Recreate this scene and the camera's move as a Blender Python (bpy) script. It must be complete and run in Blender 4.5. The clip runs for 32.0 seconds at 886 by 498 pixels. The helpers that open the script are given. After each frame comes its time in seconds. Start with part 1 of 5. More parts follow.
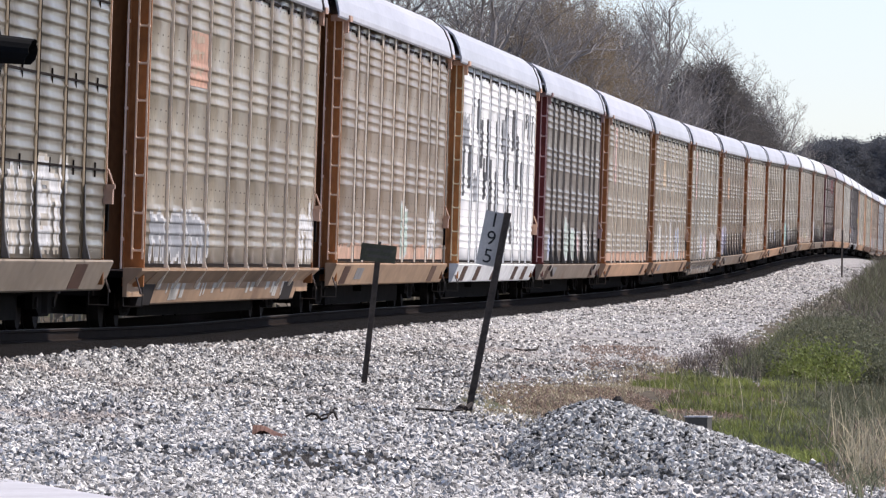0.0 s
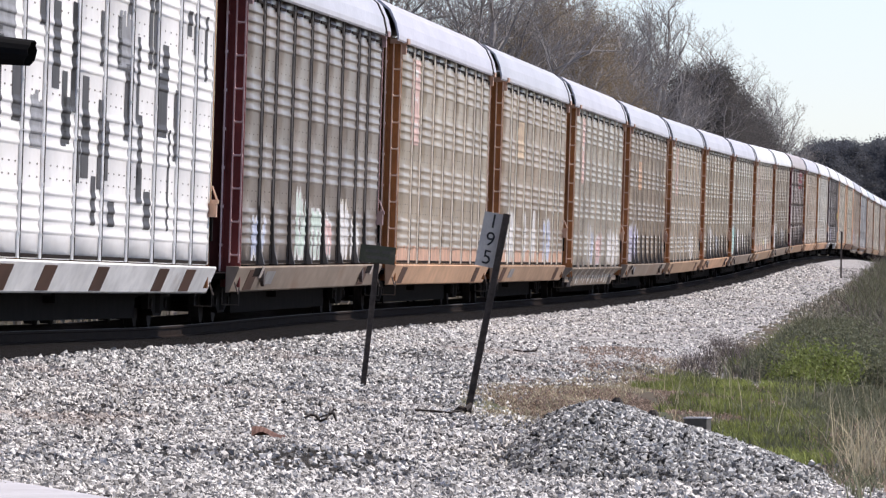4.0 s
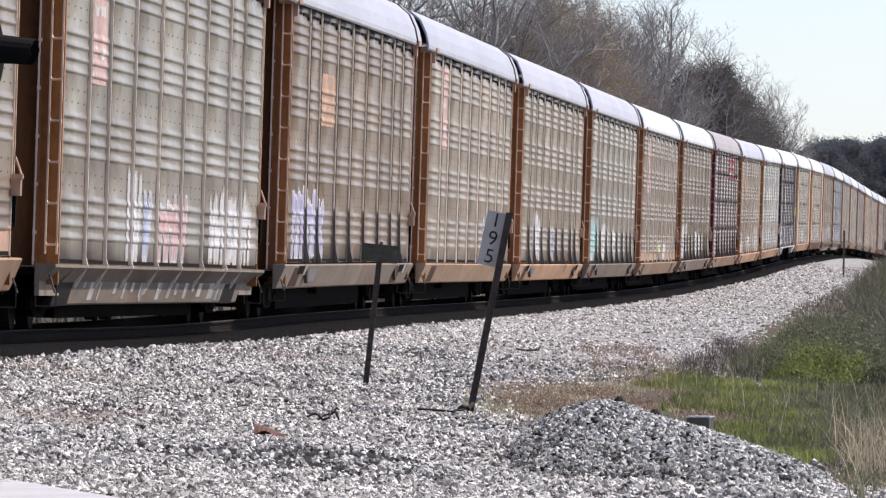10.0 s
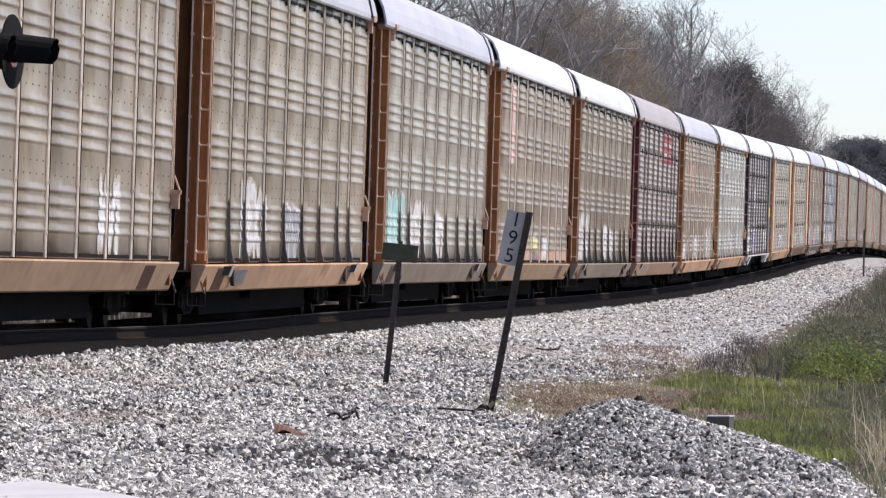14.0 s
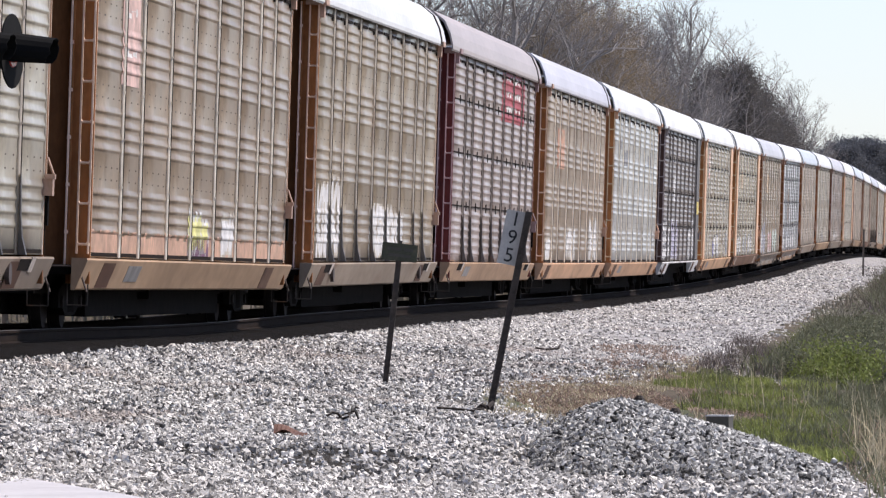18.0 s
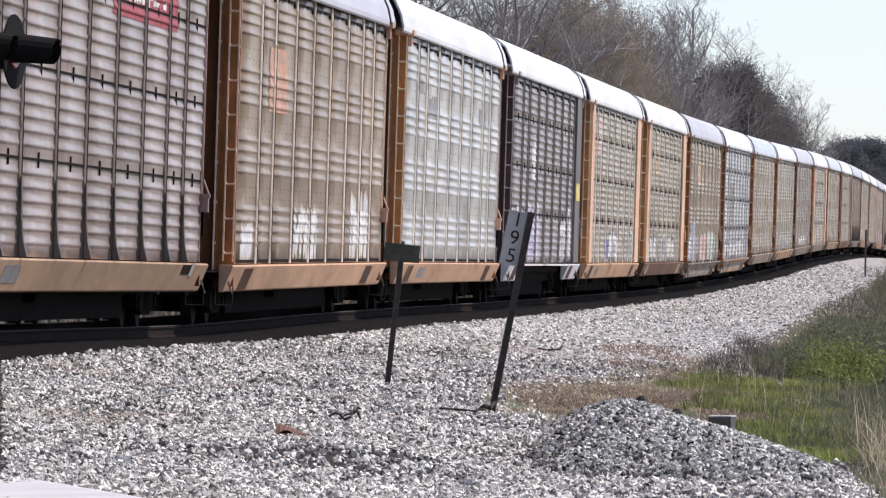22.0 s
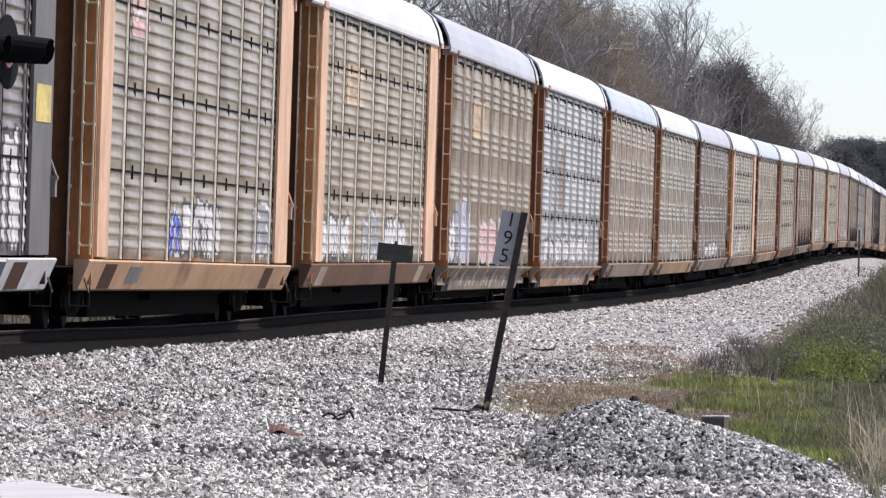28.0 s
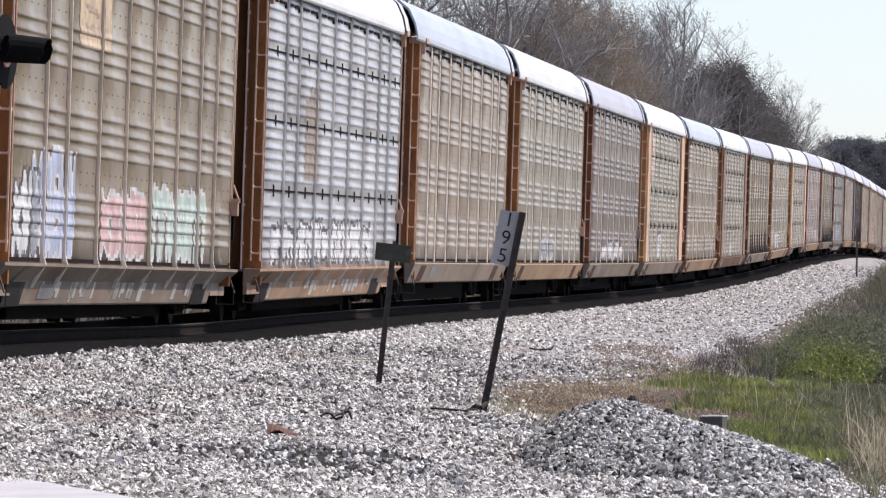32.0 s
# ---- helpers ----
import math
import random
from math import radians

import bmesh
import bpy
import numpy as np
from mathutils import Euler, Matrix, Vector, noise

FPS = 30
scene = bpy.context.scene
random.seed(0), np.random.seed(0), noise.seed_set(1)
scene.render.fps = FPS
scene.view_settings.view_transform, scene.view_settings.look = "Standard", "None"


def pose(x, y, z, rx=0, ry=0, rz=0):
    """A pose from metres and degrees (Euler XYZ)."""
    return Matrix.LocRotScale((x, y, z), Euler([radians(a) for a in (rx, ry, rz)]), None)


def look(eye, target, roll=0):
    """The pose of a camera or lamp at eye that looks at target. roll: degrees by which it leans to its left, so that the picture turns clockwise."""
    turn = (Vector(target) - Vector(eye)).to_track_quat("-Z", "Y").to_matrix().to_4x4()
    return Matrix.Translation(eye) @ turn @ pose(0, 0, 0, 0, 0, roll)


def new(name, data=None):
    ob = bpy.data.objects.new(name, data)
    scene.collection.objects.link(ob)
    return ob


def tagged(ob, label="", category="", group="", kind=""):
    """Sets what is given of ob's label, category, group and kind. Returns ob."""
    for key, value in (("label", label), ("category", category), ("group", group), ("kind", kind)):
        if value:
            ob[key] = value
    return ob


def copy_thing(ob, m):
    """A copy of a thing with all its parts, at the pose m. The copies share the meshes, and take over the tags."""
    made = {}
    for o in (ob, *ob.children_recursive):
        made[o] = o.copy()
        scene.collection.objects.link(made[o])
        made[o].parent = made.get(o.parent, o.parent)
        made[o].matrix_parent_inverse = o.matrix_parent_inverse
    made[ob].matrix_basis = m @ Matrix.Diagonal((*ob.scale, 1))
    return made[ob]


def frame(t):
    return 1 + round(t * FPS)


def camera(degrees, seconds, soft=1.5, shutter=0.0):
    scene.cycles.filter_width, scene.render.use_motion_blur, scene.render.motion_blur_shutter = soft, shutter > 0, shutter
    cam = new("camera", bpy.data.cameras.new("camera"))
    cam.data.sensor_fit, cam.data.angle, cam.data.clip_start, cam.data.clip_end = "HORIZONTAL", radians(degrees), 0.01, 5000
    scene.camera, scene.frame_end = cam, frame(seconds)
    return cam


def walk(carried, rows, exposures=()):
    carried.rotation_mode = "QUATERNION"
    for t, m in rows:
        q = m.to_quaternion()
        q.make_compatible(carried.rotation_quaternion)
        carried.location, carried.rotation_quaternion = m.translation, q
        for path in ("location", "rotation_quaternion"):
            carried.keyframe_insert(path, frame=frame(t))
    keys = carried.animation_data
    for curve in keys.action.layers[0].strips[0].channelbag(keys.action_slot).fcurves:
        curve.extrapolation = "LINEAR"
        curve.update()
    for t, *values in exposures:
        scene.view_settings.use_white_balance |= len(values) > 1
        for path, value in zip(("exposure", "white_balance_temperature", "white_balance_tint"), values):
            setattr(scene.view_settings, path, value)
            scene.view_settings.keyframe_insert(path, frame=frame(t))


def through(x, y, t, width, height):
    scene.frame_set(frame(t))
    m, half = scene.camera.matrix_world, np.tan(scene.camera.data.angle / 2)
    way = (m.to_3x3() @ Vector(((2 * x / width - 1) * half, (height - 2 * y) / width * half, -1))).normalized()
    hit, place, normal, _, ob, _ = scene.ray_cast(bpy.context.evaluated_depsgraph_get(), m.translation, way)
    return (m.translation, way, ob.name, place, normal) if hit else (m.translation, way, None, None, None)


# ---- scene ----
# ---- the camera: a long lens on a stand beside the line, turned a little by the wind and once by its owner ----
cam = camera(7.032, 32.0, soft=1.3)
EYE_Z = 0.879          # metres above the rail head where the line is level
PAN = "0/6.8/-1.8 0.5/7.7/1.7 1/3.5/2.6 1.5/1.7/-3.5 2/0.0/0.0 2.5/-5.9/0.8 3/-5.1/3.5 3.5/0.0/7.7 5.5/-1.7/2.6 6/3.5/-2.6 6.5/12.0/5.2 7/20.7/-0.0 7.5/19.8/-0.0 8/21.6/-2.6 8.5/20.7/3.5 9/15.5/-0.9 9.5/22.4/-4.4 10/19.8/-0.9 10.5/15.5/-4.4 11/22.4/-2.6 11.5/19.8/-2.7 12/90.2/-24.9 12.5/186.5/-6.1 13/171.8/-2.7 13.5/177.9/-6.1 14/178.8/-6.1 14.5/177.0/-5.2 16.5/171.0/-11.2 17/172.7/-11.2 17.5/172.7/-7.7 18/175.3/-9.5 18.5/180.5/-11.2 19/178.8/-9.5 19.5/177.1/-5.2 20/173.6/-4.4 20.5/171.0/-5.2 21/178.8/-6.1 21.5/185.7/-5.3 22/192.5/-5.3 22.5/185.7/-5.2 23/178.8/-5.2 23.5/172.7/-5.2 24/170.9/-7.8 24.5/160.6/-9.5 25/153.8/-6.1 25.5/152.1/-4.4 27.5/142.7/-4.4 28/139.2/-4.4 28.5/135.8/-4.3 29/137.5/-6.9 29.5/132.4/-5.2 30/125.5/-4.4 30.5/125.5/-4.4 31/130.6/-5.2 31.5/130.6/-4.4 32/123.8/-6.1"


def camera_rows():
    rows = []
    for word in PAN.split():
        t, turn, tilt = (float(v) for v in word.split("/"))
        rows.append((t, pose(0, 0, EYE_Z, 90.106 + tilt / 1000, 0, turn / 1000)))
    return rows


walk(cam, camera_rows(), [(0.0, 0.1, 6850, 15), (32.0, 0.1, 6850, 15)])

# ---- light: a high sun on the right, under a pale spring sky ----
SUN_UP, SUN_SIDE = 51.0, 70.0
world = bpy.data.worlds.new("sky")
scene.world = world
world.use_nodes = True
wn = world.node_tree.nodes
sky = wn.new("ShaderNodeTexSky")
sky.sky_type = "NISHITA"
sky.sun_disc = False
sky.sun_elevation, sky.sun_rotation = radians(SUN_UP), radians(SUN_SIDE)
sky.air_density, sky.dust_density, sky.ozone_density = 0.7, 0.35, 2.9
wn["Background"].inputs[1].default_value = 0.15
haze = wn.new("ShaderNodeHueSaturation")
haze.inputs["Saturation"].default_value = 0.82
world.node_tree.links.new(sky.outputs[0], haze.inputs["Color"])
haze.inputs["Value"].default_value = 1.06
pale = wn.new("ShaderNodeMix")
pale.data_type, pale.blend_type = "RGBA", "MULTIPLY"
pale.inputs["Factor"].default_value = 1.0
pale.inputs["B"].default_value = (0.955, 0.95, 1.0, 1)
world.node_tree.links.new(haze.outputs[0], pale.inputs["A"])
world.node_tree.links.new(pale.outputs["Result"], wn["Background"].inputs[0])
sun = new("sun", bpy.data.lights.new("sun", "SUN"))
sun.data.energy, sun.data.angle, sun.data.color = 4.1, radians(0.6), (1.0, 0.965, 0.92)
su, sa = radians(SUN_UP), radians(SUN_SIDE)
SUN_WAY = Vector((math.sin(sa) * math.cos(su), math.cos(sa) * math.cos(su), math.sin(su)))
sun.matrix_world = look(SUN_WAY * 60, (0, 0, 0))

# ---- materials ----


def material(name, colour, rough=0.7, metal=0.0, vary=0.25, scale=6.0, fine=60.0, bump=0.2, bump_dist=0.01,
             own=False, island=0.0, stain=None, stain_at=0.55, spread=(1, 1, 1), stain_scale=1.3, stain_top=0.75, sheen=0.5, through=0.0, buckle=0.0):
    """Two scales of tone, fine relief; own: colour comes from the object's own colour; island: tone from piece to piece."""
    m = bpy.data.materials.new(name)
    m.use_nodes = True
    n, ln = m.node_tree.nodes, m.node_tree.links
    b = n["Principled BSDF"]
    b.inputs["Roughness"].default_value = rough
    b.inputs["Metallic"].default_value = metal
    b.inputs["Specular IOR Level"].default_value = sheen
    co = n.new("ShaderNodeTexCoord")
    mp = n.new("ShaderNodeMapping")
    mp.inputs["Scale"].default_value = spread
    ln.new(co.outputs["Object"], mp.inputs[0])
    if own:
        oi = n.new("ShaderNodeObjectInfo")
        far_off = n.new("ShaderNodeVectorMath")
        far_off.operation = "SCALE"
        far_off.inputs[0].default_value = (37, 53, 71)
        ln.new(oi.outputs["Random"], far_off.inputs["Scale"])
        ln.new(far_off.outputs[0], mp.inputs["Location"])

    def tone(s, lo, hi, detail=4):
        t = n.new("ShaderNodeTexNoise")
        t.inputs["Scale"].default_value, t.inputs["Detail"].default_value = s, detail
        ln.new(mp.outputs[0], t.inputs["Vector"])
        r = n.new("ShaderNodeMapRange")
        r.inputs["From Min"].default_value, r.inputs["From Max"].default_value = 0.3, 0.7
        r.inputs["To Min"].default_value, r.inputs["To Max"].default_value = lo, hi
        ln.new(t.outputs["Fac"], r.inputs["Value"])
        return r.outputs[0]

    def times(a, v):
        x = n.new("ShaderNodeMix")
        x.data_type, x.blend_type = "RGBA", "MULTIPLY"
        x.inputs["Factor"].default_value = 1.0
        ln.new(a, x.inputs["A"])
        ln.new(v, x.inputs["B"])
        return x.outputs["Result"]

    if own:
        c = oi.outputs["Color"]
    else:
        rgb = n.new("ShaderNodeRGB")
        rgb.outputs[0].default_value = (*colour, 1)
        c = rgb.outputs[0]
    c = times(c, tone(scale, 1 - vary, 1 + vary * 0.6))
    c = times(c, tone(fine, 1 - vary * 0.6, 1 + vary * 0.4))
    if island:
        g = n.new("ShaderNodeNewGeometry")
        r = n.new("ShaderNodeMapRange")
        r.inputs["To Min"].default_value, r.inputs["To Max"].default_value = 1 - island, 1 + island
        ln.new(g.outputs["Random Per Island"], r.inputs["Value"])
        c = times(c, r.outputs[0])
    if stain:
        x = n.new("ShaderNodeMix")
        x.data_type = "RGBA"
        x.inputs["B"].default_value = (*stain, 1)
        ln.new(c, x.inputs["A"])
        r = n.new("ShaderNodeMapRange")
        r.inputs["From Min"].default_value, r.inputs["From Max"].default_value = stain_at, stain_at + 0.12
        r.inputs["To Max"].default_value = stain_top
        t = n.new("ShaderNodeTexNoise")
        t.inputs["Scale"].default_value, t.inputs["Detail"].default_value = stain_scale, 6
        ln.new(mp.outputs[0], t.inputs["Vector"])
        ln.new(t.outputs["Fac"], r.inputs["Value"])
        ln.new(r.outputs[0], x.inputs["Factor"])
        c = x.outputs["Result"]
    ln.new(c, b.inputs["Base Color"])
    if bump:
        t = n.new("ShaderNodeTexNoise")
        t.inputs["Scale"].default_value, t.inputs["Detail"].default_value = fine * 1.5, 3
        ln.new(mp.outputs[0], t.inputs["Vector"])
        bp = n.new("ShaderNodeBump")
        bp.inputs["Strength"].default_value, bp.inputs["Distance"].default_value = bump, bump_dist
        ln.new(t.outputs["Fac"], bp.inputs["Height"])
        ln.new(bp.outputs[0], b.inputs["Normal"])
        if buckle:
            t = n.new("ShaderNodeTexNoise")
            t.inputs["Scale"].default_value, t.inputs["Detail"].default_value = 2.2, 1
            ln.new(mp.outputs[0], t.inputs["Vector"])
            b2 = n.new("ShaderNodeBump")
            b2.inputs["Strength"].default_value, b2.inputs["Distance"].default_value = 1.0, buckle
            ln.new(t.outputs["Fac"], b2.inputs["Height"])
            ln.new(b2.outputs[0], bp.inputs["Normal"])
    if through:
        tr, mx = n.new("ShaderNodeBsdfTranslucent"), n.new("ShaderNodeMixShader")
        ln.new(c, tr.inputs["Color"])
        mx.inputs[0].default_value = through
        ln.new(b.outputs[0], mx.inputs[1])
        ln.new(tr.outputs[0], mx.inputs[2])
        ln.new(mx.outputs[0], n["Material Output"].inputs["Surface"])
    return m


# train: streaks run down, so the tone varies faster along the car than up it
PANEL = material("galvanised_sheet", (0.4, 0.39, 0.38), 0.3, 0.3, 0.24, 1.1, 14, 0.1, own=True, spread=(1, 0.35, 0.6), stain=(0.25, 0.17, 0.115), stain_at=0.54, stain_scale=0.8, stain_top=0.42, buckle=0.003)
LIMED = material("whitewashed_sheet", (0.9, 0.88, 0.84), 0.5, 0.0, 0.06, 1.1, 14, 0.05, own=True, spread=(1, 0.35, 0.6))
POST = material("painted_post", (0.6, 0.58, 0.55), 0.55, 0.1, 0.25, 2, 20, 0.1, own=True, spread=(1, 1, 0.35), stain=(0.2, 0.1, 0.05), stain_at=0.64, stain_scale=2)
ENDP = material("oxide_paint", (0.3, 0.1, 0.04), 0.7, 0.0, 0.3, 1.6, 18, 0.15, own=True, spread=(1, 1, 0.4), stain=(0.09, 0.04, 0.025), stain_at=0.58, sheen=0.2)
SILL = material("weathered_sill", (0.45, 0.31, 0.2), 0.7, 0.0, 0.22, 0.9, 6, 0.15, own=True, spread=(1, 0.3, 0.6), stain=(0.2, 0.12, 0.08), stain_at=0.6, stain_scale=1.2, sheen=0.2)
ROOF = material("roof_sheet", (0.6, 0.6, 0.63), 0.45, 0.15, 0.12, 0.6, 10, 0.05, own=True, spread=(1, 0.5, 1))
PAINT = material("spray_paint", (0.7, 0.7, 0.7), 0.55, 0.0, 0.3, 2.5, 9, 0.05, own=True)
# Grimy steel made near black: shade below the cars is put into its colour.
UNDER = material("grimy_shaded_steel", (0.011, 0.009, 0.008), 0.95, 0.0, 0.4, 3, 30, 0.2, sheen=0.08)
PERF = material("punched_hole", (0.19, 0.165, 0.145), 0.9, 0, 0.2, 4, 30, 0, sheen=0.1)
# For real gaps and joints, and for shadows painted by posts and eaves.
GAPSHADE = material("dark_gap_and_shadow", (0.025, 0.02, 0.018), 0.95, 0, 0.2, 4, 30, 0, sheen=0.05)
# Wheel steel darkened likewise for the shade below the floor.
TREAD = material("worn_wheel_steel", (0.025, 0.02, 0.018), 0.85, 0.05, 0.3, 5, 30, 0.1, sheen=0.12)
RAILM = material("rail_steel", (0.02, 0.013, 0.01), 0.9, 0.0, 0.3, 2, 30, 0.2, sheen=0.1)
RAILTOP = material("polished_rail_head", (0.1, 0.09, 0.085), 0.6, 0.5, 0.15, 2, 30, 0.05)
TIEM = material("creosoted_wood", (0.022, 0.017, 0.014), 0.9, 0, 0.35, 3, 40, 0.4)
# Near-black ballast: oil, plus the train's shade put into the colour.
FOUL = material("oily_shaded_ballast", (0.01, 0.008, 0.007), 0.95, 0, 0.5, 2, 24, 1.0, 0.04, sheen=0.08)
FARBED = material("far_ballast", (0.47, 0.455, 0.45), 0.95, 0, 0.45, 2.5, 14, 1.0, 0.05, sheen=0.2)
# Much darker than its stones: the shade of the gaps is put into the bed.
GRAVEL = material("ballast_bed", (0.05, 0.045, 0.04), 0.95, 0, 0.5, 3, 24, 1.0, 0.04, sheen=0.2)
STONE = material("ballast_stone", (0.59, 0.567, 0.533), 0.85, 0, 0.15, 2, 40, 0.3, 0.01, island=0.82, sheen=0.3, stain=(0.5, 0.42, 0.37), stain_at=0.57, stain_scale=0.2)
HEAP = material("heap_stone", (0.47, 0.462, 0.44), 0.85, 0, 0.15, 2, 40, 0.3, 0.01, island=0.98, sheen=0.3)
SOIL = material("dry_soil", (0.11, 0.085, 0.055), 0.95, 0, 0.35, 0.5, 5, 0.6, 0.05, stain=(0.07, 0.09, 0.03), stain_at=0.5, stain_scale=0.12)
GRASS = material("spring_grass", (0.28, 0.32, 0.1), 0.7, 0, 0.5, 0.8, 12, 0, island=0.35, through=0.45)
STRAW = material("dry_grass", (0.6, 0.52, 0.36), 0.8, 0, 0.25, 1.5, 12, 0, island=0.35, through=0.3)
WITHER = material("withered_mat", (0.42, 0.31, 0.245), 0.9, 0, 0.35, 1.5, 12, 0, island=0.4, through=0.25)
LIME = material("fresh_weeds", (0.235, 0.28, 0.085), 0.75, 0, 0.35, 1.5, 9, 0, island=0.4, through=0.4)
SAGE = material("dull_leaves", (0.19, 0.2, 0.125), 0.8, 0, 0.3, 1.0, 9, 0, island=0.4, through=0.3)
BRUSH = material("bare_brush", (0.28, 0.26, 0.205), 0.85, 0, 0.3, 1.0, 10, 0, island=0.35)
DUN = material("dead_brush", (0.2, 0.165, 0.15), 0.9, 0, 0.3, 1.0, 10, 0, island=0.35)
# Colours of the wood are paled: distance haze is put into them.
BARK = material("grey_bark", (0.4, 0.365, 0.34), 0.9, 0, 0.3, 1.0, 9, 0.4, 0.03)
BARKD = material("dark_bark", (0.24, 0.21, 0.19), 0.9, 0, 0.3, 1.0, 9, 0.4, 0.03)
BUDS = material("opening_buds", (0.34, 0.265, 0.175), 0.8, 0, 0.3, 1.0, 9, 0, island=0.08, through=0.45)
NEEDLE = material("dark_needles", (0.155, 0.143, 0.135), 0.8, 0, 0.2, 0.6, 6, 0, island=0.15, through=0.5)
# Needles lightened towards blue to paint in the haze of the far bend.
PINE = material("hazy_pine_needles", (0.15, 0.156, 0.17), 0.85, 0, 0.2, 0.6, 6, 0, island=0.15, through=0.4)
WOODS = material("far_woods", (0.33, 0.295, 0.255), 0.9, 0, 0.4, 0.2, 2, 0, island=0.35, through=0.35)
POSTM = material("rusty_post", (0.15, 0.125, 0.11), 0.8, 0.2, 0.35, 6, 40, 0.2)
SIGNW = material("faded_white_sign", (0.6, 0.59, 0.57), 0.6, 0, 0.12, 5, 40, 0.05)
INK = material("black_lettering", (0.02, 0.02, 0.022), 0.6, 0, 0.1, 5, 40, 0)
OLIVE = material("dark_green_plate", (0.085, 0.09, 0.06), 0.65, 0.1, 0.3, 8, 60, 0.1, stain=(0.14, 0.13, 0.09), stain_at=0.6, stain_scale=9)
BLACK = material("black_enamel", (0.01, 0.01, 0.01), 0.85, 0, 0.2, 5, 40, 0.05, sheen=0.15)
LENS = material("red_lens", (0.4, 0.02, 0.02), 0.25, 0, 0.1, 5, 40, 0)
CONC = material("pale_concrete", (0.62, 0.61, 0.63), 0.75, 0, 0.12, 1.5, 20, 0.2, 0.01)
MARKER = material("dark_marker", (0.1, 0.095, 0.085), 0.8, 0, 0.2, 5, 40, 0.2, 0.01)
LEAFM = material("dead_leaf", (0.15, 0.07, 0.05), 0.8, 0, 0.3, 6, 40, 0.2)
TWIG = material("dark_stick", (0.05, 0.04, 0.035), 0.85, 0, 0.3, 6, 40, 0.2)


# ---- mesh tools ----
class Shape:
    """Gathers corners and faces of one mesh."""

    def __init__(self):
        self.v, self.f, self.m = [], [], []

    def add(self, verts, faces, mi=0):
        o = len(self.v)
        self.v += [tuple(p) for p in verts]
        self.f += [tuple(i + o for i in q) for q in faces]
        self.m += [mi] * len(faces)
        return self

    def box(self, x0, x1, y0, y1, z0, z1, mi=0):
        return self.add([(x, y, z) for z in (z0, z1) for y in (y0, y1) for x in (x0, x1)],
                        [(0, 2, 3, 1), (4, 5, 7, 6), (0, 1, 5, 4), (2, 6, 7, 3), (0, 4, 6, 2), (1, 3, 7, 5)], mi)

    def slab(self, outline, y0, y1, mi=0):
        """A closed outline of (x, z), stretched along y."""
        k = len(outline)
        vs = [(x, y, z) for y in (y0, y1) for x, z in outline]
        fs = [(i, (i + 1) % k, (i + 1) % k + k, i + k) for i in range(k)]
        return self.add(vs, fs + [tuple(range(k - 1, -1, -1)), tuple(range(k, 2 * k))], mi)

    def tube(self, p, q, r0, r1=None, sides=6, mi=0, caps=True):
        p, q = Vector(p), Vector(q)
        r1 = r0 if r1 is None else r1
        d = (q - p).normalized()
        a = d.orthogonal().normalized()
        b = d.cross(a)
        vs = []
        for c, r in ((p, r0), (q, r1)):
            vs += [c + (a * math.cos(6.2832 * i / sides) + b * math.sin(6.2832 * i / sides)) * r for i in range(sides)]
        fs = [(i, (i + 1) % sides, (i + 1) % sides + sides, i + sides) for i in range(sides)]
        if caps:
            fs += [tuple(range(sides - 1, -1, -1)), tuple(range(sides, 2 * sides))]
        return self.add(vs, fs, mi)

    def mesh(self, name, *mats):
        me = bpy.data.meshes.new(name)
        me.from_pydata(self.v, [], self.f)
        for m in mats:
            me.materials.append(m)
        if len(mats) > 1:
            me.polygons.foreach_set("material_index", self.m)
        me.update()
        return me


def part(name, me, parent, colour=None, label=""):
    ob = new(name, me)
    ob.parent = parent
    if colour:
        ob.color = (*colour, 1)
    if label:
        ob["label"] = label
    return ob


def arrays(name, verts, faces, mat, smooth=False):
    """A mesh from arrays of corners and of equal-sided faces."""
    verts, faces = np.asarray(verts, np.float32), np.asarray(faces, np.int32)
    me = bpy.data.meshes.new(name)
    k = faces.shape[1]
    me.vertices.add(len(verts))
    me.vertices.foreach_set("co", verts.ravel())
    me.loops.add(faces.size)
    me.loops.foreach_set("vertex_index", faces.ravel())
    me.polygons.add(len(faces))
    me.polygons.foreach_set("loop_start", np.arange(0, faces.size, k, dtype=np.int32))
    me.materials.append(mat)
    me.update(calc_edges=True)
    me.validate()
    me.polygons.foreach_set("use_smooth", np.full(len(faces), smooth))
    return me


# ---- the line: arc length, place of the near eave of the train, height of the rail head ----
LINE_S = [-800.0, -300.0, -80.0, -60.0, -40.0, -20.0, 0.0, 20.0, 40.0, 80.0, 120.0, 160.0, 200.0, 240.0, 280.0, 320.0, 360.0, 400.0, 440.0, 480.0, 560.0, 640.0, 720.0, 900.0, 1200.0, 1600.0]
LINE_X = [-53.36, -21.51, -7.5, -6.226, -4.805, -3.266, -1.684, -0.131, 1.428, 4.571, 7.687, 10.813, 13.937, 17.036, 20.135, 23.253, 26.345, 29.378, 32.412, 35.513, 41.913, 48.51, 55.237, 73.28, 111.39, 176.45]
LINE_Y = [-670.2, -171.2, 48.357, 68.317, 88.266, 108.207, 128.144, 148.084, 168.023, 207.899, 247.778, 287.655, 327.533, 367.413, 407.293, 447.171, 487.051, 526.936, 566.821, 606.701, 686.444, 766.172, 845.888, 1024.98, 1322.55, 1717.22]
LINE_Z = [0.05, 0.05, 0.05, 0.05, 0.05, -0.043, -0.016, -0.019, -0.042, -0.045, 0.007, 0.175, 0.401, 0.713, 1.023, 1.231, 1.405, 1.443, 1.447, 1.345, 1.134, 0.959, 0.825, 0.625, 0.425, 0.325]


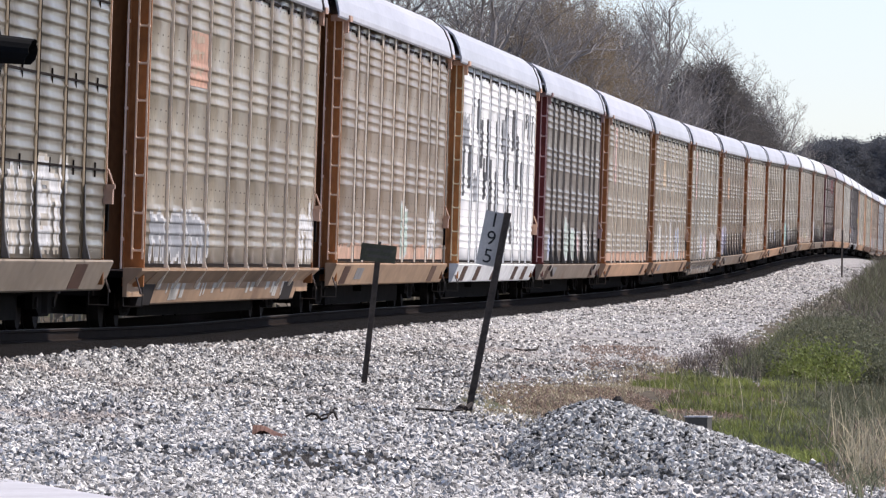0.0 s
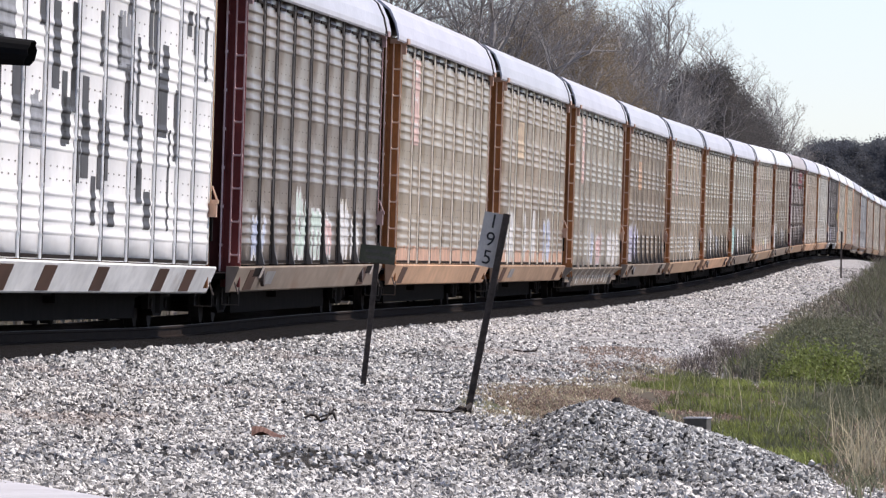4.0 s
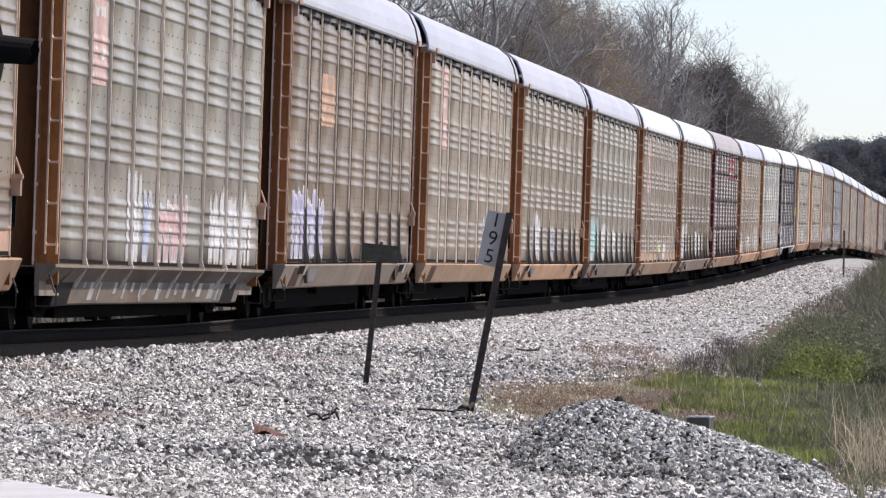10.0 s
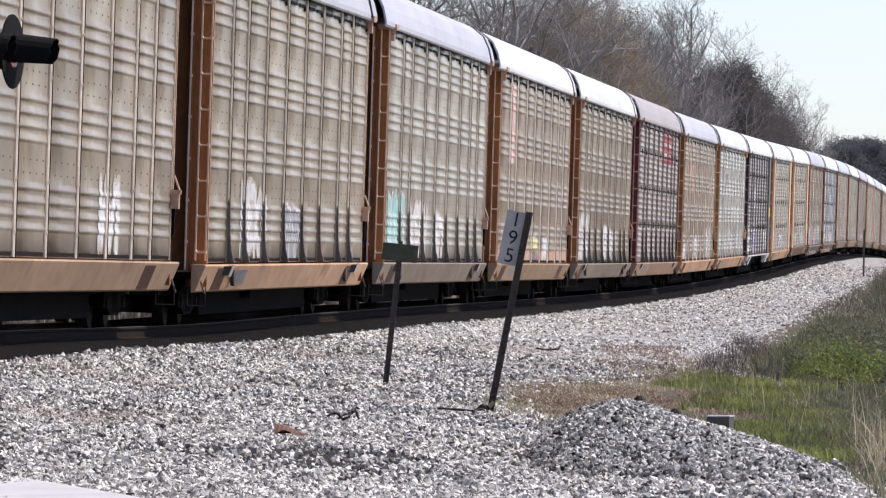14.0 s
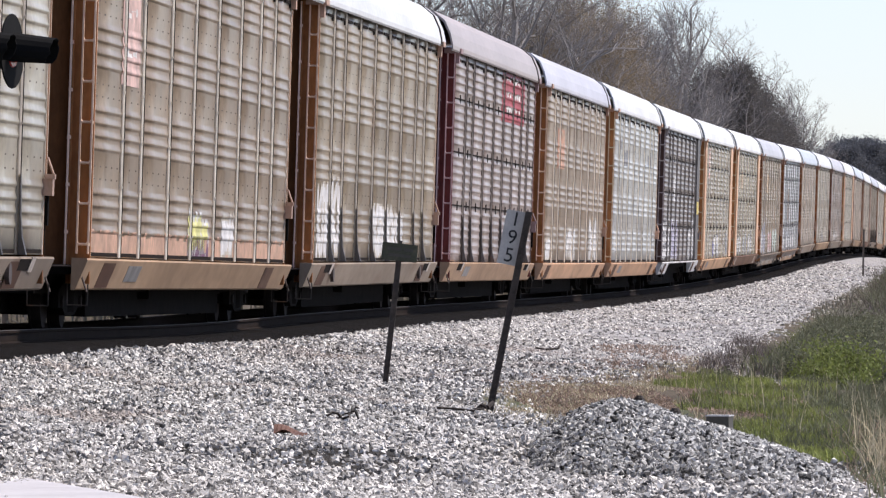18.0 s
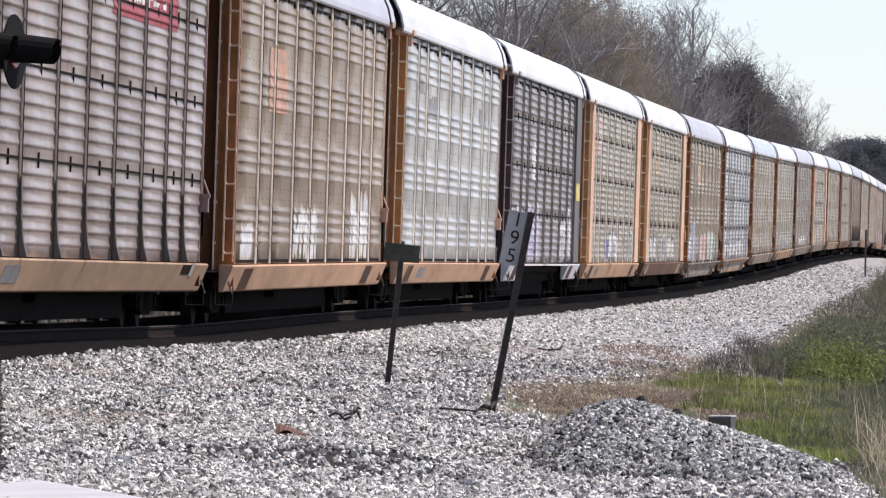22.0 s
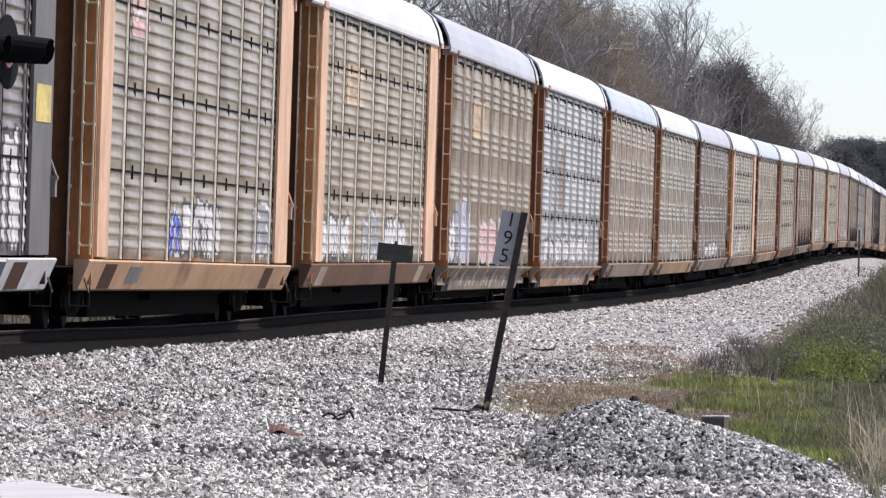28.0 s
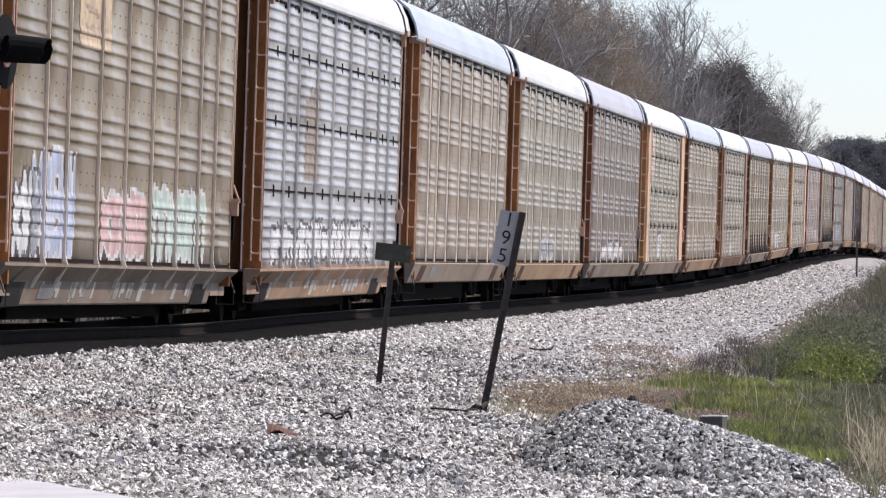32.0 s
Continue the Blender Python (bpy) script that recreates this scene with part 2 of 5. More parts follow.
def smooth_at(s, xs, ys):
    """Cubic through the knots, with slopes from their neighbours."""
    xs, ys, s = np.asarray(xs, float), np.asarray(ys, float), np.asarray(s, float)
    g = np.gradient(ys, xs)
    i = np.clip(np.searchsorted(xs, s) - 1, 0, len(xs) - 2)
    h = xs[i + 1] - xs[i]
    u = (s - xs[i]) / h
    return ((2 * u**3 - 3 * u**2 + 1) * ys[i] + (u**3 - 2 * u**2 + u) * h * g[i]
            + (3 * u**2 - 2 * u**3) * ys[i + 1] + (u**3 - u**2) * h * g[i + 1])


EAVE = 1.71           # from the middle of the line out to the eave
CANT = 1.8            # degrees by which the outer rail is raised


def line_at(s, out=0.0):
    """Middle of the line (or out metres to its right) at arc length s: x, y, rail height, heading from +Y to the right."""
    x, y, z = (smooth_at(s, LINE_S, k) for k in (LINE_X, LINE_Y, LINE_Z))
    dx = smooth_at(np.asarray(s) + 1.0, LINE_S, LINE_X) - smooth_at(np.asarray(s) - 1.0, LINE_S, LINE_X)
    dy = smooth_at(np.asarray(s) + 1.0, LINE_S, LINE_Y) - smooth_at(np.asarray(s) - 1.0, LINE_S, LINE_Y)
    h = np.arctan2(dx, dy)
    o = out - EAVE
    return x + o * np.cos(h), y - o * np.sin(h), z, h


TAB_S = np.arange(-760, 1500, 1.0)
TAB = np.array(line_at(TAB_S)).T


def to_line(x, y):
    """Arc length and distance to the right of the line for places on the ground (the line is nearly straight)."""
    x, y = np.asarray(x, float), np.asarray(y, float)
    s = np.interp(y, TAB[:, 1], TAB_S)
    for _ in range(3):
        px, py, h = (np.interp(s, TAB_S, TAB[:, k]) for k in (0, 1, 3))
        s = s + (x - px) * np.sin(h) + (y - py) * np.cos(h)
    px, py, h = (np.interp(s, TAB_S, TAB[:, k]) for k in (0, 1, 3))
    return s, (x - px) * np.cos(h) - (y - py) * np.sin(h)


PROF_O = [-400, -40, -14, -9, -5, -3.2, -1.9, -1.35, 1.35, 1.9, 3.0, 5.5, 9, 15, 40, 400]
PROF_Z = [2.5, 0.6, -0.8, -1.0, -0.7, -0.55, -0.3, -0.19, -0.19, -0.3, -0.49, -0.665, -0.815, -0.915, -0.96, -1.2]


def ground_z(x, y):
    s, o = to_line(x, y)
    z = np.interp(s, TAB_S, TAB[:, 2]) * np.clip(1 - (np.abs(o) - 20) / 80, 0, 1)
    lump = 0.03 * np.sin(x * 1.3 + 0.7 * y) + 0.03 * np.sin(0.9 * x - 0.31 * y + 2) + 0.02 * np.sin(2.7 * x + 0.5 * y)
    return z + np.interp(o, PROF_O, PROF_Z) + lump * np.clip((np.abs(o) - 2.2) / 2, 0, 1)


# ---- the ground: one sheet to the horizon, finer along the line ----
def spaced(*runs):
    vals = [np.linspace(a, b, n, endpoint=False) for a, b, n in runs]
    return np.unique(np.concatenate(vals + [[runs[-1][1]]]))


def build_ground():
    ys = spaced((-1500, -100, 20), (-100, 40, 28), (40, 140, 200), (140, 400, 200), (400, 900, 100), (900, 4500, 30))
    os_ = spaced((-1500, -40, 20), (-40, -10, 15), (-10, 16, 160), (16, 60, 30), (60, 1500, 20))
    yy, oo = np.meshgrid(ys, os_, indexing="ij")
    tx, th = np.interp(yy, TAB[:, 1], TAB[:, 0]), np.interp(yy, TAB[:, 1], TAB[:, 3])
    xx = tx + oo / np.cos(th)
    zz = ground_z(xx, yy)
    a, b = yy.shape
    i = np.arange(a * b).reshape(a, b)
    faces = np.stack([i[:-1, :-1], i[:-1, 1:], i[1:, 1:], i[1:, :-1]], -1).reshape(-1, 4)
    me = arrays("ground", np.stack([xx, yy, zz], -1).reshape(-1, 3), faces, SOIL, True)
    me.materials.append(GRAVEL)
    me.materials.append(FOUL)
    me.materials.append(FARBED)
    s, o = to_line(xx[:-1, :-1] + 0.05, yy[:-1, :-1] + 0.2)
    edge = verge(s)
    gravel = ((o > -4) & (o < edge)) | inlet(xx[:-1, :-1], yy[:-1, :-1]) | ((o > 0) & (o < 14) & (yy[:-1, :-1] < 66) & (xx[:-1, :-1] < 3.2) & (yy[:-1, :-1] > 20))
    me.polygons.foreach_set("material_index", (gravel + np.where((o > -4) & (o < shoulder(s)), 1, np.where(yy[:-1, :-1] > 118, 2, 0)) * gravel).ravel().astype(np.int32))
    return tagged(new("ground", me), "grey ballast gravel beside the line turning into dry grassy soil", "ground", kind="structure")


def verge(s):
    """How far to the right of the line the gravel reaches."""
    return np.interp(s, [-75, -60, -48, -30, -10, 60, 120, 250, 500], [12, 9.5, 7.2, 7.6, 8.2, 7.0, 6.0, 5.5, 5.0])


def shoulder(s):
    """How far out the ballast is black with oil and with the train's painted shade."""
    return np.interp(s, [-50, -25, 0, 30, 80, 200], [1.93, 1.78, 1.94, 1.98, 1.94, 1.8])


def inlet(x, y):
    """A tongue of gravel between the green grass and the bushes."""
    return (x > 3.78 + 0.1 * np.sin(y)) & (x < 4.72) & (y > 94.5 + 1.2 * np.sin(x * 7)) & (y < 126)


build_ground()


def stones(name, places, size, mat, seed, label, category="gravel"):
    """Many small angular stones, joined: each a squashed octahedron with shifted corners."""
    rng = np.random.default_rng(seed)
    n = len(places)
    base = np.array([(1, 0, 0), (0, 1, 0), (-1, 0, 0), (0, -1, 0), (0, 0, 1), (0, 0, -1)], float)
    tri = np.array([(0, 1, 4), (1, 2, 4), (2, 3, 4), (3, 0, 4), (1, 0, 5), (2, 1, 5), (3, 2, 5), (0, 3, 5)])
    v = base[None] * (1 + rng.uniform(-0.25, 0.25, (n, 6, 1))) + rng.uniform(-0.22, 0.22, (n, 6, 3))
    v *= rng.uniform(0.75, 1.2, (n, 1, 3)) * (np.asarray(size).reshape(-1, 1, 1) * rng.uniform(0.6, 1.35, (n, 1, 1)))
    q = rng.normal(size=(n, 4))
    q /= np.linalg.norm(q, axis=1, keepdims=True)
    w, x, y, z = q.T
    rot = np.stack([1 - 2 * (y * y + z * z), 2 * (x * y - z * w), 2 * (x * z + y * w),
                    2 * (x * y + z * w), 1 - 2 * (x * x + z * z), 2 * (y * z - x * w),
                    2 * (x * z - y * w), 2 * (y * z + x * w), 1 - 2 * (x * x + y * y)], -1).reshape(n, 3, 3)
    v = np.einsum("nij,nkj->nki", rot, v) + np.asarray(places)[:, None, :]
    f = (tri[None] + (np.arange(n) * 6)[:, None, None]).reshape(-1, 3)
    return tagged(new(name, arrays(name, v.reshape(-1, 3), f, mat)), label, category, kind="stuff")


HEAP_AT = (1.75, 57.5)


def heap_z(x, y):
    """Height of the tipped stone heap over the ground: a blunt top with a long tail to the right and front."""
    u, w = x - 1.3, y - 60.0
    r = np.sqrt((u / np.where(u > 0, 1.6, 0.7)) ** 2 + ((w + 2.5 * np.clip(u, 0, 3)) / (4.5 + 1.6 * np.clip(u - 0.2, 0, 1.2))) ** 2)
    return 0.51 * np.clip(1.1 - r, 0, 1) ** 0.66 * (1 + 0.03 * np.sin(3 * x + 2 * y) + 0.02 * np.sin(7 * x - 1.3 * y))


def build_stones():
    rng = np.random.default_rng(5)
    n = 430000
    y = 46 + (430 - 46) * rng.random(n) ** 2.2
    x = (rng.random(n) * 2 - 1) * y * 0.0665 + 0.002 * y
    s, o = to_line(x, y)
    edge = np.where((y < 66) & (x < np.interp(y, [46, 56, 60, 66], [3.5, 3.1, 2.2, 1.6])), 20, verge(s) + rng.normal(0, 0.5, n))
    bare = (np.sin(x * 2.1 + y * 0.9) + np.sin(x * 0.9 - y * 0.7 + 1)) * 0.5 + 0.25 * np.sin(x * 5 + y * 2)
    worn = ((x - 1.35) / 1.0) ** 2 + ((y - 85) / 11) ** 2 + 0.25 * np.sin(x * 6 + y) < 1 - 0.5 * rng.random(n)
    keep = (o > shoulder(s) - 0.03 + 0.1 * rng.random(n)) & ((o < edge) | inlet(x, y)) & (~worn | (rng.random(n) < 0.3)) & ((((y - 57.6) / 1.3) ** 2 > 1 - 0.5 * rng.random(n)) | (x > 0.2) | (rng.random(n) < 0.45 + 0.3 * np.sin(x * 3))) & (rng.random(n) < np.where(y < 61, 0.62 + 0.45 * bare, 0.94))
    x, y = x[keep], y[keep]
    z = ground_z(x, y) + rng.uniform(-0.012, 0.018, len(x)) - np.interp(y, [100, 150], [0.0, 0.022])
    stones("ballast_gravel", np.stack([x, y, z], -1), 0.028 + 0.00014 * np.clip(y - 60, 0, 260), STONE, 6, "pale grey crushed-stone ballast lying along the line")
    n = 96000
    u, w = HEAP_AT[0] + rng.uniform(-1.5, 1.7, n), HEAP_AT[1] + rng.uniform(-11.5, 6.5, n)
    h = heap_z(u, w)
    ok = h > 0.02
    u, w, h = u[ok], w[ok], h[ok]
    stones("stone_heap", np.stack([u, w, ground_z(u, w) + h + rng.uniform(-0.085, -0.006, len(u))], -1), 0.0245, HEAP, 8,
           "tipped heap of grey crushed stone on the gravel", "stone heap")


def build_heap_core():
    a = np.linspace(-1, 1, 40)
    gx, gy = np.meshgrid(HEAP_AT[0] + 0.1 + a * 1.7, HEAP_AT[1] - 2.2 + a * 9, indexing="ij")
    z = ground_z(gx, gy) + heap_z(gx, gy) - 0.06
    i = np.arange(1600).reshape(40, 40)
    f = np.stack([i[:-1, :-1], i[:-1, 1:], i[1:, 1:], i[1:, :-1]], -1).reshape(-1, 4)
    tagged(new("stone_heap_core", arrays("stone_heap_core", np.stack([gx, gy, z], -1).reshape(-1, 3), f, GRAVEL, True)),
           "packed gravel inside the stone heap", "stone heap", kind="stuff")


build_heap_core()
build_stones()


# ---- the track ----
def along(name, outline, s0, s1, step, out, mat, parent=None):
    """An outline of (across, up) swept along the line."""
    ss = np.arange(s0, s1 + step, step)
    k, n = len(outline), len(ss)
    x, y, z, h = line_at(ss, 0.0)
    ca, sa_ = math.cos(radians(CANT)), math.sin(radians(CANT))
    v = []
    for ax, az in outline:
        a, b = (ax + out) * ca + az * sa_, -(ax + out) * sa_ + az * ca
        v.append(np.stack([x + a * np.cos(h), y - a * np.sin(h), z + b], -1))
    v = np.stack(v, 1).reshape(-1, 3)
    i = np.arange(n * k).reshape(n, k)
    j = np.roll(i, -1, axis=1)
    f = np.stack([i[:-1], j[:-1], j[1:], i[1:]], -1).reshape(-1, 4)
    ob = new(name, arrays(name, v, f, mat))
    ob.parent = parent
    return ob


def build_track():
    track = tagged(new("railway_track"), "standard-gauge track with rusty rails on dark wooden ties", "railway track", kind="structure")
    web = [(-0.07, -0.17), (0.07, -0.17), (0.07, -0.155), (0.012, -0.14), (0.012, -0.045), (0.036, -0.035), (0.036, -0.006), (-0.036, -0.006), (-0.036, -0.035), (-0.012, -0.045), (-0.012, -0.14), (-0.07, -0.155)]
    head = [(-0.03, -0.005), (0.03, -0.005), (0.027, 0.0), (-0.027, 0.0)]
    for side in (-0.755, 0.755):
        rail = along("rail", web, -740, 1300, 4.0, side, RAILM, track)
        top = along("rail_head", head, -740, 1300, 4.0, side, RAILTOP)
        top.parent = rail
    tie = Shape().box(-1.3, 1.3, -0.11, 0.11, -0.35, -0.172).mesh("tie", TIEM)
    rest = Shape()
    for i in range(-300, 1300):
        s = i * 0.52
        x, y, z, h = (float(k) for k in line_at(s))
        m = Matrix.Translation((x, y, z)) @ Matrix.Rotation(-h, 4, "Z") @ Matrix.Rotation(radians(CANT), 4, "Y")
        if -130 <= i < 160:
            ob = part("tie", tie, track)
            ob.matrix_local = m
        else:
            rest.add([m @ v.co for v in tie.vertices], [tuple(p.vertices) for p in tie.polygons])
    ob = part("ties", rest.mesh("ties", TIEM), track)
    ob["kind"] = "stuff"


build_track()

# ---- the train: enclosed car carriers, all of one length ----
CAR = 28.35
FIRST = -2
GAP0 = -2.90          # arc length of the first full gap at the start
HALF = 11.9          # half length of the panelled side
EAVE_Z = 5.3
WIDE = 1.55
BAYS = (1.0, 0.72, 1.1, 1.0, 1.02, 1.05, 0.97, 0.74, 0.86)
cache = {}


def cached(key, make):
    if key not in cache:
        cache[key] = make()
    return cache[key]


def bay_edges(flip):
    w = np.array(BAYS[::-1] if flip else BAYS)
    return -HALF + np.concatenate([[0], np.cumsum(w)]) / w.sum() * 2 * HALF


def ridge_profile(z0, z1, banded):
    """Corrugation seen from the end: (out, up) from bottom to top, and the heights of the rows of holes.
    Four beads, two rows of holes, and so on; banded sides carry up to six beads on each deck."""
    beads, flats = [], []
    if banded:
        for low in (z0, 2.1, 3.2, 4.3):
            beads += [low + 0.17 + 0.165 * i for i in range(6) if low + 0.17 + 0.165 * i < min(z1, low + 1.1) - 0.09]
    else:
        low = z0 + 0.34
        while low < z1:
            beads += [low + 0.161 * i for i in range(4) if low + 0.161 * i < z1 - 0.1]
            flats += [low + d for d in (0.66, 0.82) if low + d < z1 - 0.1]
            low += 1.05
    pts = [(0.0, z0)]
    for z in beads:
        pts += [(0.0, z - 0.044), (0.003, z - 0.034), (0.0125, z - 0.021), (0.0175, z - 0.004), (0.016, z + 0.012), (0.009, z + 0.034), (0.003, z + 0.054), (0.0, z + 0.074)]
    return pts + [(0.0, z1)], flats


def sheet_mesh(length, z0, z1, banded, skin):
    def make():
        sh = Shape()
        pts, flats = ridge_profile(z0, z1, banded)
        k = len(pts)
        back = [(-0.03, z1), (-0.03, z0)]
        sh.slab(pts + back, 0.0, length)
        for z in flats:
            n = int(length / 0.55)
            for i in range(n):
                y = (i + 0.5) * length / n
                sh.add([(0.004, y - 0.06, z - 0.01), (0.004, y + 0.06, z - 0.01), (0.004, y + 0.06, z + 0.01), (0.004, y - 0.06, z + 0.01)], [(0, 1, 2, 3)], 1)
        me = sh.mesh("side_sheet", skin, PERF)
        me.polygons.foreach_set("use_smooth", [i < k + 1 for i in range(len(me.polygons))])
        return me
    return cached(("sheet", round(length, 3), z0, z1, banded, skin.name), make)


def post_mesh(z0, z1, foot):
    """A rib of the side, standing proud; foot: 0 straight, 1 with a gusset of its own, 2 running down over the shelf."""
    def make():
        sh = Shape()
        if foot == 2:
            sh.slab([(-0.13, z0 - 0.3), (-0.1, z0 - 0.3), (0.06, z0 - 0.02), (0.025, z0 + 0.1), (0.025, z1), (-0.02, z1), (-0.02, z0)], -0.026, 0.026)
        else:
            plan = [(-0.02, -0.03), (0.0, -0.03), (0.017, -0.008), (0.017, 0.026), (-0.02, 0.026)]
            sh.add([(x, y, z) for z in (z0, z1) for x, y in plan], [(0, 1, 6, 5), (1, 2, 7, 6), (2, 3, 8, 7), (3, 4, 9, 8), (4, 0, 5, 9), (4, 3, 2, 1, 0), (5, 6, 7, 8, 9)])
        for z in np.arange(z0 + 0.3, z1, 0.62):
            sh.box(0.016, 0.023, -0.02, 0.02, z - 0.018, z + 0.018)
        # Dark strip that paints the post's shadow along its far edge.
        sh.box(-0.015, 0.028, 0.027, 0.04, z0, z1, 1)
        return sh.mesh("post", POST, GAPSHADE)
    return cached(("post", z0, z1, foot), make)


def gusset_mesh(z0):
    """A wedge that widens the foot of a post, coloured dark for dirt and for shade."""
    return cached(("gusset", z0), lambda: Shape().slab([(0.024, z0), (0.12, z0), (0.102, z0 + 0.07), (0.068, z0 + 0.2), (0.045, z0 + 0.45), (0.032, z0 + 0.95), (0.024, z0 + 0.95)], -0.05, 0.05).mesh("gusset", POST))


def trim_mesh():
    return cached("trim", lambda: Shape().box(1.49, 1.528, -0.03, 0.03, 0.95, EAVE_Z - 0.06).mesh("edge_trim", POST))


def roof_mesh():
    def make():
        sh = Shape()
        top = [(1.62, EAVE_Z - 0.06), (1.62, EAVE_Z + 0.02), (1.565, EAVE_Z + 0.25), (1.44, EAVE_Z + 0.51), (1.2, EAVE_Z + 0.7), (0.7, EAVE_Z + 0.81), (0, EAVE_Z + 0.85)]
        ring = top + [(-x, z) for x, z in top[-2::-1]]
        low = [(x - 0.03 * (1 if x > 0 else -1), z - 0.03) for x, z in ring[::-1]]
        sh.slab(ring + low, -13.95, 12.55)
        return sh.mesh("roof", ROOF)
    return cached("roof", make)


def hoop_mesh():
    """Dark weather strip over the roof near its end."""
    def make():
        sh = Shape()
        pts = [(1.63, EAVE_Z - 0.04), (1.63, EAVE_Z + 0.02), (1.577, EAVE_Z + 0.26), (1.452, EAVE_Z + 0.52), (1.205, EAVE_Z + 0.715), (0.7, EAVE_Z + 0.825), (0, EAVE_Z + 0.865)]
        ring = pts + [(-x, z) for x, z in pts[-2::-1]]
        sh.slab(ring + [(x * 0.985, z - 0.04) for x, z in ring[::-1]], -0.14, 0.14)
        return sh.mesh("weather_strip", GAPSHADE)
    return cached("hoop", make)


def end_wall_mesh():
    def make():
        sh = Shape()
        # slightly bowed door leaves under the roof's end
        arc = [(1.29, -0.2), (1.29, -0.12), (0.9, 0.02), (0.5, 0.12), (0, 0.16), (-0.5, 0.12), (-0.9, 0.02), (-1.29, -0.12), (-1.29, -0.2)]
        k = len(arc)
        vs = [(x, y, z) for z in (0.75, EAVE_Z + 0.05) for x, y in arc]
        fs = [(i, i + 1, i + 1 + k, i + k) for i in range(k - 1)] + [tuple(range(k, 2 * k)), tuple(range(k - 1, -1, -1))]
        sh.add(vs, fs)
        return sh.mesh("end_door", ENDP)
    return cached("end", make)


def corner_mesh():
    def make():
        sh = Shape()
        sh.box(1.235, 1.53, -0.09, 0.0, 0.6, EAVE_Z + 0.02)
        sh.box(1.235, 1.255, -0.13, -0.09, 0.6, EAVE_Z)
        return sh.mesh("corner_post", ENDP)
    return cached("corner", make)


def ladder_mesh():
    """Ladder on the car's end: two thin rails and rungs that dip in the middle."""
    def make():
        sh = Shape()
        for x in (1.37, 1.515):
            sh.box(x - 0.011, x + 0.011, -0.2, -0.16, 0.98, EAVE_Z - 0.1)
        for i in range(8):
            z = 1.1 + i * 0.515
            sh.tube((1.37, -0.18, z + 0.03), (1.385, -0.19, z), 0.017, sides=5).tube((1.385, -0.19, z), (1.5, -0.19, z), 0.017, sides=5).tube((1.5, -0.19, z), (1.515, -0.18, z + 0.03), 0.017, sides=5)
            if i % 3 == 0:
                sh.box(1.36, 1.38, -0.17, -0.085, z - 0.02, z + 0.02).box(1.505, 1.525, -0.17, -0.085, z - 0.02, z + 0.02)
        return sh.mesh("ladder", POST)
    return cached("ladder", make)


def bracket_mesh():
    return cached("bracket", lambda: Shape().box(1.3, 1.65, -0.25, 0.25, EAVE_Z - 0.1, EAVE_Z + 0.0).box(1.52, 1.6, -0.1, 0.1, EAVE_Z - 0.3, EAVE_Z - 0.08).mesh("eave_bracket", POST))


def pole_mesh():
    """Upright pipe at the car's corner, held by clips."""
    def make():
        sh = Shape().tube((1.225, -0.2, 0.75), (1.225, -0.2, EAVE_Z - 0.05), 0.015, sides=6)
        for i in range(7):
            z = 1.25 + i * 0.6
            sh.box(1.208, 1.25, -0.215, -0.08, z - 0.022, z + 0.022)
        return sh.mesh("grab_pole", POST)
    return cached("pole", make)


SLOPE = 0.4            # how far the sill leans in, for each metre down


def sill_x(z):
    return 1.585 - SLOPE * (0.9 - z)


def sill_mesh(kind):
    def make():
        sh = Shape()
        n = HALF + 0.7
        if kind == "B":
            sh.slab([(1.58, 0.86), (1.3, 0.86), (1.3, 0.34), (1.32, 0.34), (1.335, 0.36), (1.415, 0.64), (1.58, 0.82)], -n + 1.9, n - 1.9)
            for a, b in ((-n, -n + 1.89), (n - 1.89, n)):
                sh.slab([(1.58, 0.86), (1.32, 0.86), (1.32, 0.46), (1.38, 0.46), (1.38, 0.64), (1.58, 0.82)], a, b)
        elif kind == "D":
            sh.slab([(1.57, 0.92), (1.38, 0.92), (1.38, 0.875), (1.57, 0.875)], -n, n)
            for a, b in ((-n, -n + 4.5), (n - 4.5, n)):
                sh.slab([(1.57, 0.92), (1.38, 0.92), (1.38, 0.52), (sill_x(0.54) - 0.03, 0.52), (sill_x(0.54), 0.54), (sill_x(0.9), 0.9)], a, b)
        else:
            sh.slab([(1.57, 0.925), (1.38, 0.925), (1.38, 0.52), (sill_x(0.54) - 0.03, 0.52), (sill_x(0.54), 0.54), (sill_x(0.9), 0.9)], -n, n)
        return sh.mesh("side_sill", SILL)
    return cached(("sill", kind), make)


def stake_mesh(kind):
    """Brown pockets set on the leaning sill near its ends."""
    def make():
        sh = Shape()
        if kind == "B":
            sh.slab([(1.418, 0.63), (1.25, 0.63), (1.25, 0.33), (1.335, 0.33)], -0.9, 0.7)
        else:
            sh.slab([(sill_x(0.87) + 0.006, 0.87), (1.3, 0.87), (1.3, 0.55), (sill_x(0.55) + 0.006, 0.55)], -0.55, 0.65)
        return sh.mesh("sill_pocket", SILL)
    return cached(("stake", kind), make)


def slot_mesh(length):
    """The dark drain slot at the foot of a sheet."""
    return cached(("drain", round(length, 3)), lambda: Shape().box(-0.02, 0.012, 0.06, length - 0.06, 0.0, 0.05).mesh("drain_slot", GAPSHADE))


def disc_mesh():
    def make():
        sh = Shape()
        sh.tube((1.5, 0, 0.73), (1.555, 0, 0.73), 0.13, sides=14)
        return sh.mesh("sill_disc", POST)
    return cached("disc", make)


